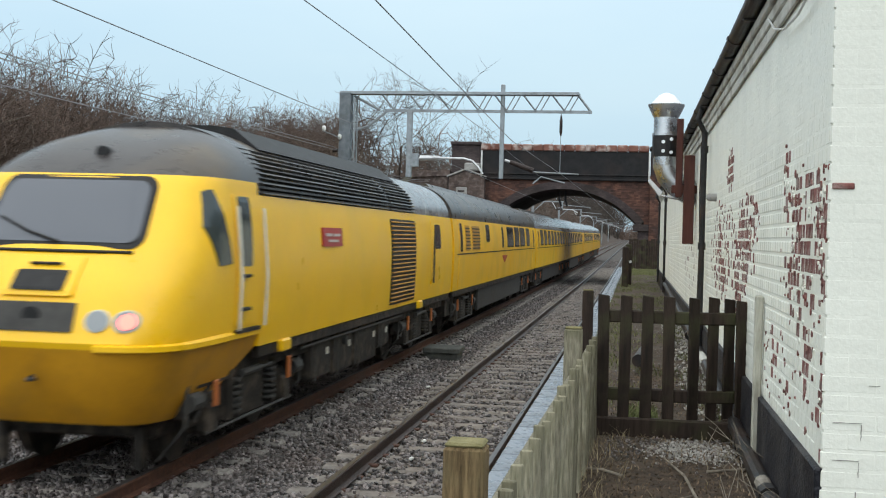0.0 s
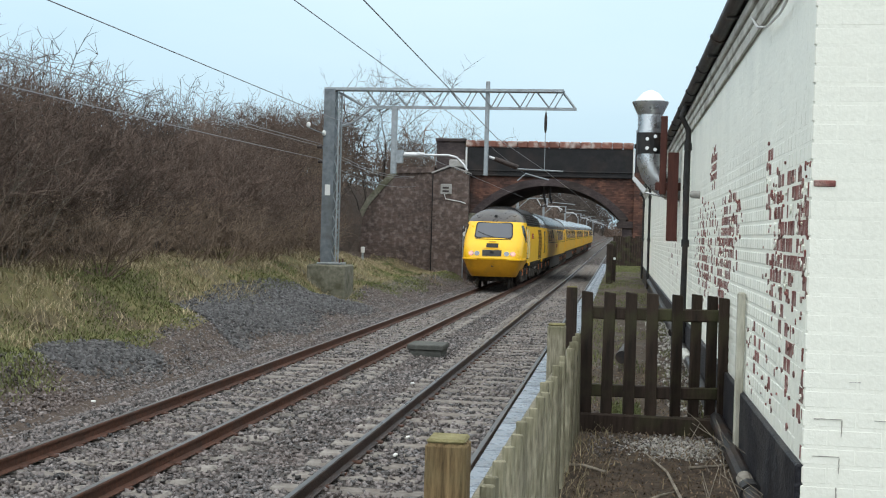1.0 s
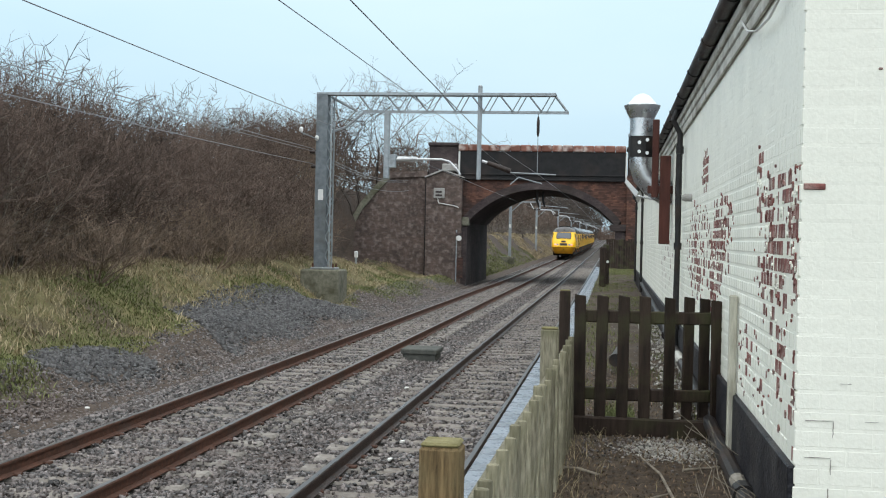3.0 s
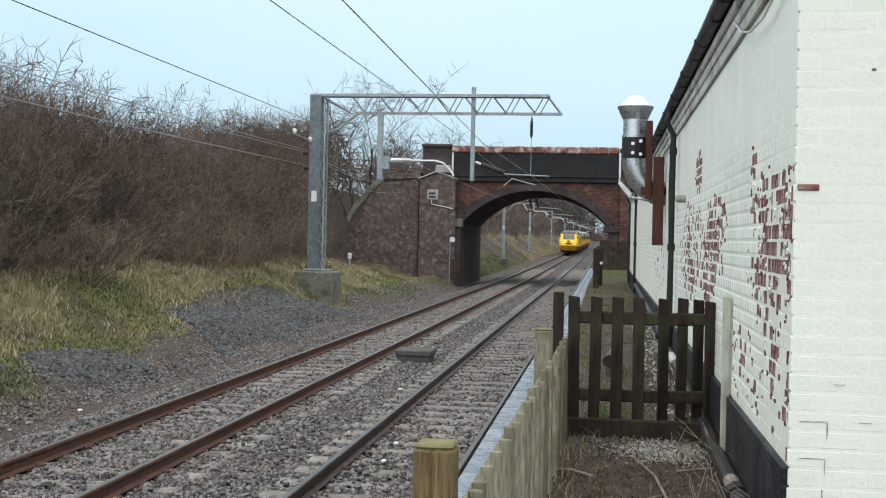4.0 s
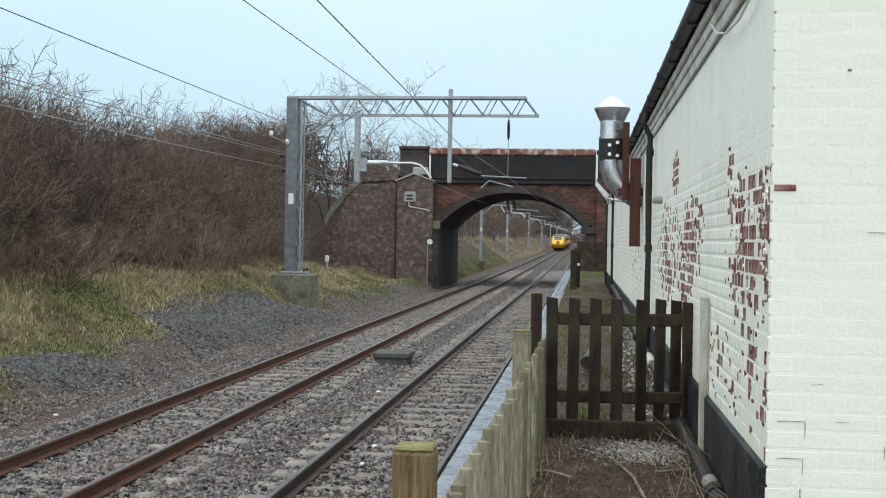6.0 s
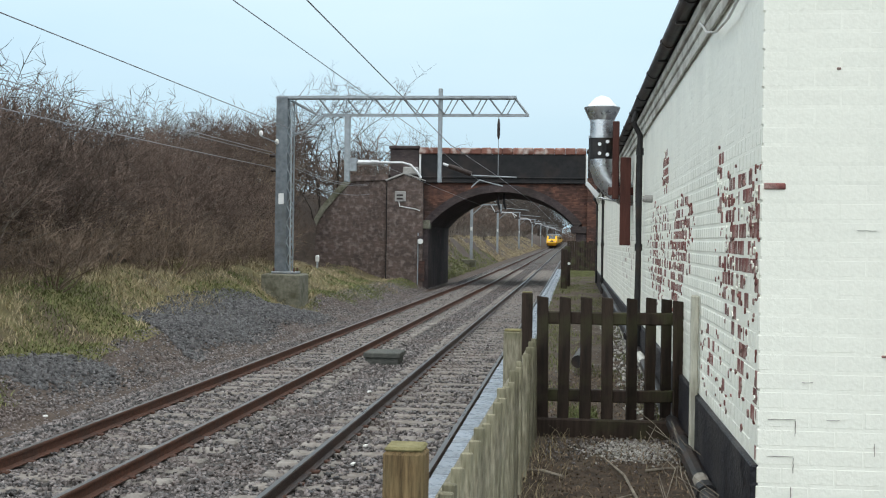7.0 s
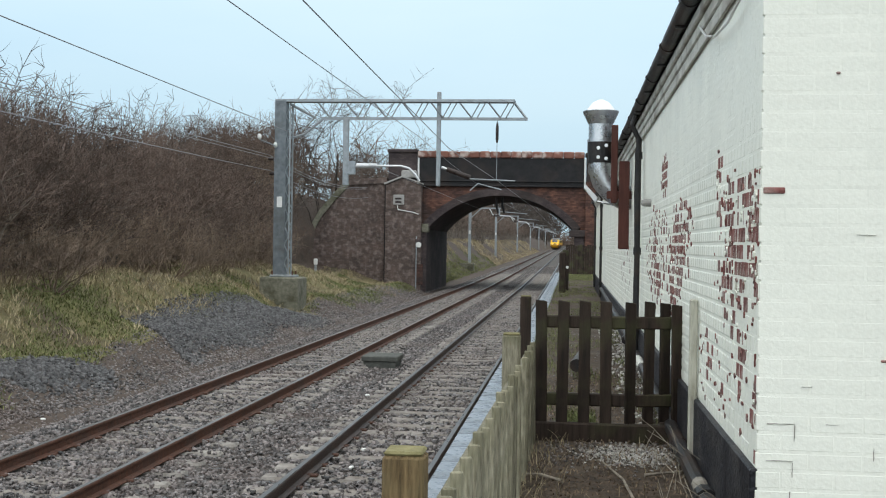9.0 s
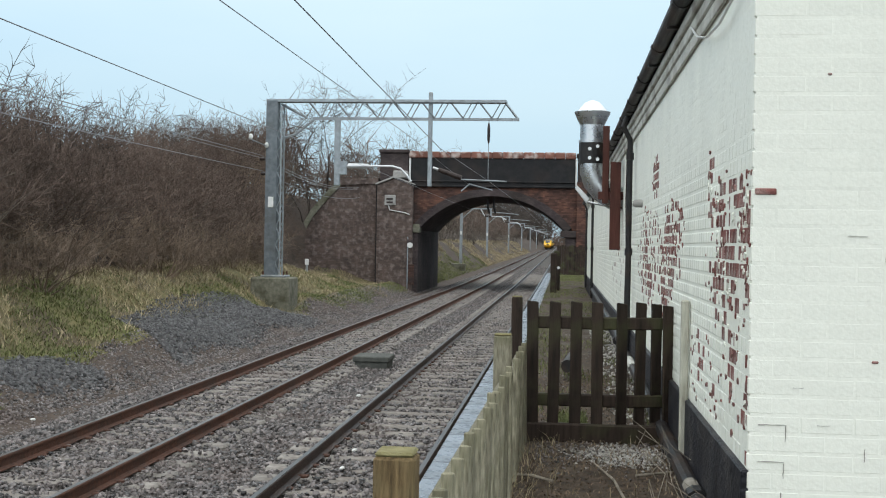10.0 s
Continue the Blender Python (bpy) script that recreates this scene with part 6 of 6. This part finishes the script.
part("lid", Solid().soft(-4.53, -3.73, 24.8, 25.7, -0.09, 0.03, 0.02), M_DARK_CONCRETE, slab)
part("kerb", Solid().soft(-4.49, -3.77, 24.84, 25.66, -0.3, -0.09, 0.01), M_DARK_CONCRETE, slab)

# ---- sleepers ----
s = Solid().soft(-1.25, 1.25, -0.13, 0.13, -0.36, -0.168, 0.03)
sleeper_me = s.mesh("sleeper", M_SLEEPER)
clip_me = Solid().soft(-0.13, 0.13, -0.05, 0.05, -0.17, -0.138, 0.008).mesh("rail_clip", M_RUST)
for c, rails in ((FAR_TRACK, RAIL_XS[:2]), (NEAR_TRACK, RAIL_XS[2:])):
    for k in range(150):
        y = 5.07 + 0.65 * k
        sl = tagged(new("sleeper", sleeper_me), "weathered concrete sleeper half buried in ballast", "sleeper", "concrete sleepers")
        sl.matrix_basis = pose(c + pr.uniform(-0.02, 0.02), y, grade(y) + pr.uniform(-0.008, 0.004), 0, 0, pr.uniform(-0.4, 0.4))
        if y < 30:
            for r in rails:
                q = new("rail_clip", clip_me)
                q.parent = sl
                q.location = (r - c, 0, 0)

# ---- coping slabs along the platform edge ----
coping_me = Solid().soft(-0.17, 0.17, -0.298, 0.298, -0.085, 0, 0.012).mesh("coping_slab", M_COPING)
coping = tagged(new("platform_coping"), "wet blue-grey coping slabs along the platform edge", "coping", kind="structure")
for k in range(112):
    q = new("coping_slab", coping_me)
    q.parent = coping
    q.matrix_basis = pose(-0.75, -0.5 + 0.6 * k, PLATFORM + pr.uniform(-0.004, 0.004), pr.uniform(-0.3, 0.3), pr.uniform(-0.5, 0.5), 0)

# ---- bricks of the station walls ----
br = random.Random(21)


def bareness(y, z):
    """Where the paint has flaked off the side wall: some worn areas, broken up by chance."""
    def spot(cy, cz, ry, rz):
        return max(0.0, 1 - ((y - cy) / ry) ** 2 - ((z - cz) / rz) ** 2)
    k = 1.5 * spot(6.0, 2.55, 0.75, 0.40) + 1.1 * spot(6.7, 2.5, 0.8, 0.48) + 0.9 * spot(6.3, 2.1, 0.38, 0.27) + 0.9 * spot(7.2, 2.9, 0.2, 0.22)
    k += 0.7 * spot(5.75, 1.75, 0.15, 0.5) + 0.38 * spot(7.0, 1.75, 1.5, 0.36) + 0.95 * spot(9.6, 2.55, 1.3, 0.44) + 0.7 * spot(10.2, 2.15, 0.8, 0.42)
    k += 0.8 * spot(12.3, 2.4, 1.9, 0.62) + 1.1 * spot(11.5, 3.2, 0.4, 0.32) + 0.35 * spot(19, 2.2, 3, 0.7)
    return k * (0.85 + 0.9 * noise.noise(Vector((y * 1.1, z * 2.5, 4.4))))


brick_mes = {}
for length in (0.236, 0.243, 0.112):
    for bare in (0, 1):
        t = 0.0185 if bare else 0.0195
        brick_mes[length, bare, "side"] = Solid().soft(-t, 0.006, -length / 2, length / 2, -0.039, 0.039, 0.004).mesh("brick", M_BARE_BRICK if bare else M_PAINT)
        brick_mes[length, bare, "front"] = Solid().soft(-length / 2, length / 2, -t, 0.006, -0.039, 0.039, 0.004).mesh("brick", M_BARE_BRICK if bare else M_PAINT)


def soft_quad(x, y0, y1, z0, z1):
    """A brick face standing proud of the side wall, with sloped edges."""
    c = 0.011
    v = [(WX + 0.0055, y0, z0), (WX + 0.0055, y1, z0), (WX + 0.0055, y1, z1), (WX + 0.0055, y0, z1), (x, y0 + c, z0 + c), (x, y1 - c, z0 + c), (x, y1 - c, z1 - c), (x, y0 + c, z1 - c)]
    return v, [(4, 5, 6, 7), (0, 1, 5, 4), (1, 2, 6, 5), (2, 3, 7, 6), (3, 0, 4, 7)]


painted, bare_wall = Solid(), Solid()
rows = int((WTOP - PLINTH) / COURSE)
for r in range(rows):
    z = PLINTH + 0.045 + COURSE * r
    pitch = LEN / 2 + 0.001
    length = 0.112
    y = WY + 0.008 + length / 2 + (0.06 if r % 2 else 0.0)
    while y < 32:
        bare = 1 if bareness(y, z) > br.uniform(0.14, 0.95) else 0
        if y < 6.6:
            ob = new("brick", brick_mes[length, bare, "side"])
            ob.parent = side
            flush = 0.0 if bare else smooth_step(2.7, 3.3, z)
            ob.matrix_basis = pose(WX + 0.022 + 0.0019 * flush + br.uniform(-0.002, 0.002) * (1 - 0.9 * flush), y, z, br.uniform(-0.4, 0.4), 0, br.uniform(-0.5, 0.5))
        else:
            v, f = soft_quad(WX + (0.0030 if bare else 0.0008 + 0.0036 * smooth_step(2.7, 3.3, z)) + 0.6 * br.uniform(-0.0015, 0.0015), y - length / 2, y + length / 2, z - 0.039, z + 0.039)
            (bare_wall if bare else painted).add(v, f)
        y += pitch


def flake(solid, x, y, z, w, h):
    """A ragged scale of paint or bare brick on the side wall."""
    n = br.randint(5, 8)
    ring = [(y + w * br.uniform(0.5, 1.0) * math.cos(6.283 * k / n), z + h * br.uniform(0.5, 1.0) * math.sin(6.283 * k / n)) for k in range(n)]
    v = [(x, p, q) for p, q in ring] + [(WX + 0.008, p, q) for p, q in ring]
    solid.add(v, [tuple(range(n))] + [(k, n + k, n + (k + 1) % n, (k + 1) % n) for k in range(n)])


scales, chips = Solid(), Solid()
for _ in range(1700):
    y, z = 5.66 + 9 * br.random() ** 1.3, br.uniform(1.52, 3.6)
    k = bareness(y, z)
    if k > 0.12 and br.random() < 0.45:
        flake(scales, WX - 0.0030, y, z, br.uniform(0.008, 0.04), br.uniform(0.01, 0.032))
    elif k > 0.5 and br.random() < 0.5:
        flake(chips, WX - 0.0042, y, z, br.uniform(0.012, 0.04), br.uniform(0.01, 0.03))
tagged(part("chipped_paint", chips, M_PAINT_WALL, side), kind="stuff")
tagged(part("scaled_brickwork", scales, M_BARE_BRICK_FAR, side), kind="stuff")
tagged(part("painted_brickwork", painted, M_PAINT_WALL, side), kind="stuff")
tagged(part("flaked_brickwork", bare_wall, M_BARE_BRICK_FAR, side), kind="stuff")
for r in range(int((4.0 - 1.27) / COURSE)):
    z = 1.27 + 0.045 + COURSE * r
    x = WX + 0.118 - (0.124 if r % 2 else 0)
    while x < 3.35:
        w = 0.243
        xc = x
        if r % 2 and x < WX + 0.1:
            w, xc = 0.112, WX + 0.056
        bare = 0
        ob = new("brick", brick_mes[w, bare, "front"])
        ob.parent = front
        ob.matrix_basis = pose(xc, WY + 0.0227 + 0.0006 * smooth_step(1.6, 2.2, z) + br.uniform(-0.0003, 0.0003), z, 0.3 * br.uniform(-0.5, 0.5), 0, 0.2 * br.uniform(-0.3, 0.3))
        x += LEN if not (r % 2 and x < WX + 0.1) else 0.242

for x, z, w, h in ((0.935, 2.775, 0.10, 0.030), (1.76, 2.37, 0.05, 0.022), (1.68, 2.39, 0.03, 0.02), (1.5, 2.46, 0.02, 0.03), (1.22, 3.33, 0.02, 0.012), (1.45, 1.98, 0.03, 0.012)):
    flake = Solid().soft(x - w / 2, x + w / 2, WY - 0.004, WY + 0.01, z - h / 2, z + h / 2, 0.004)
    part("bare_flake", flake, M_BARE_BRICK, front)

# open, cracked joints low on the end wall
M_CRACK = material("dark_open_joint", (0.10, 0.09, 0.08), (0.50, 0.48, 0.43), 0.9, 28, bump=0)
for x, z, w, h in ((0.985, 1.672, 0.13, 0.006), (1.047, 1.63, 0.006, 0.075), (0.98, 1.497, 0.12, 0.006), (1.04, 1.455, 0.006, 0.07), (1.03, 1.315, 0.007, 0.075), (1.41, 1.54, 0.006, 0.06),
                   (1.22, 1.675, 0.06, 0.004), (1.60, 2.12, 0.07, 0.003), (1.36, 2.57, 0.09, 0.003), (1.1, 1.85, 0.05, 0.004)):
    joint = Solid()
    for k in range(5):
        a, b2, wob = k / 5, (k + 1) / 5, br.uniform(-0.0012, 0.0012)
        if w > h:
            joint.box(x - w / 2 + w * a, x - w / 2 + w * b2, WY - 0.0005, WY + 0.012, z - h * br.uniform(0.15, 0.45) + wob, z + h * br.uniform(0.1, 0.4) + wob)
        else:
            joint.box(x - w * br.uniform(0.15, 0.45) + wob, x + w * br.uniform(0.1, 0.4) + wob, WY - 0.0005, WY + 0.012, z - h / 2 + h * a, z - h / 2 + h * b2)
    part("open_joint", joint, M_CRACK, front)


def motions():
    """The train runs away at a steady 41 m/s."""
    for vehicle, behind in vehicles:
        rows = []
        for k in range(21):
            t = 0.5 * k
            y = 9.1 + behind + 41.0 * t - (0.8 if 0 < t < 1 else 0)
            rows.append((t, pose(FAR_TRACK, y, grade(y), 0.24 if y > 72 else 0.0)))
        walk(vehicle, rows)


motions()
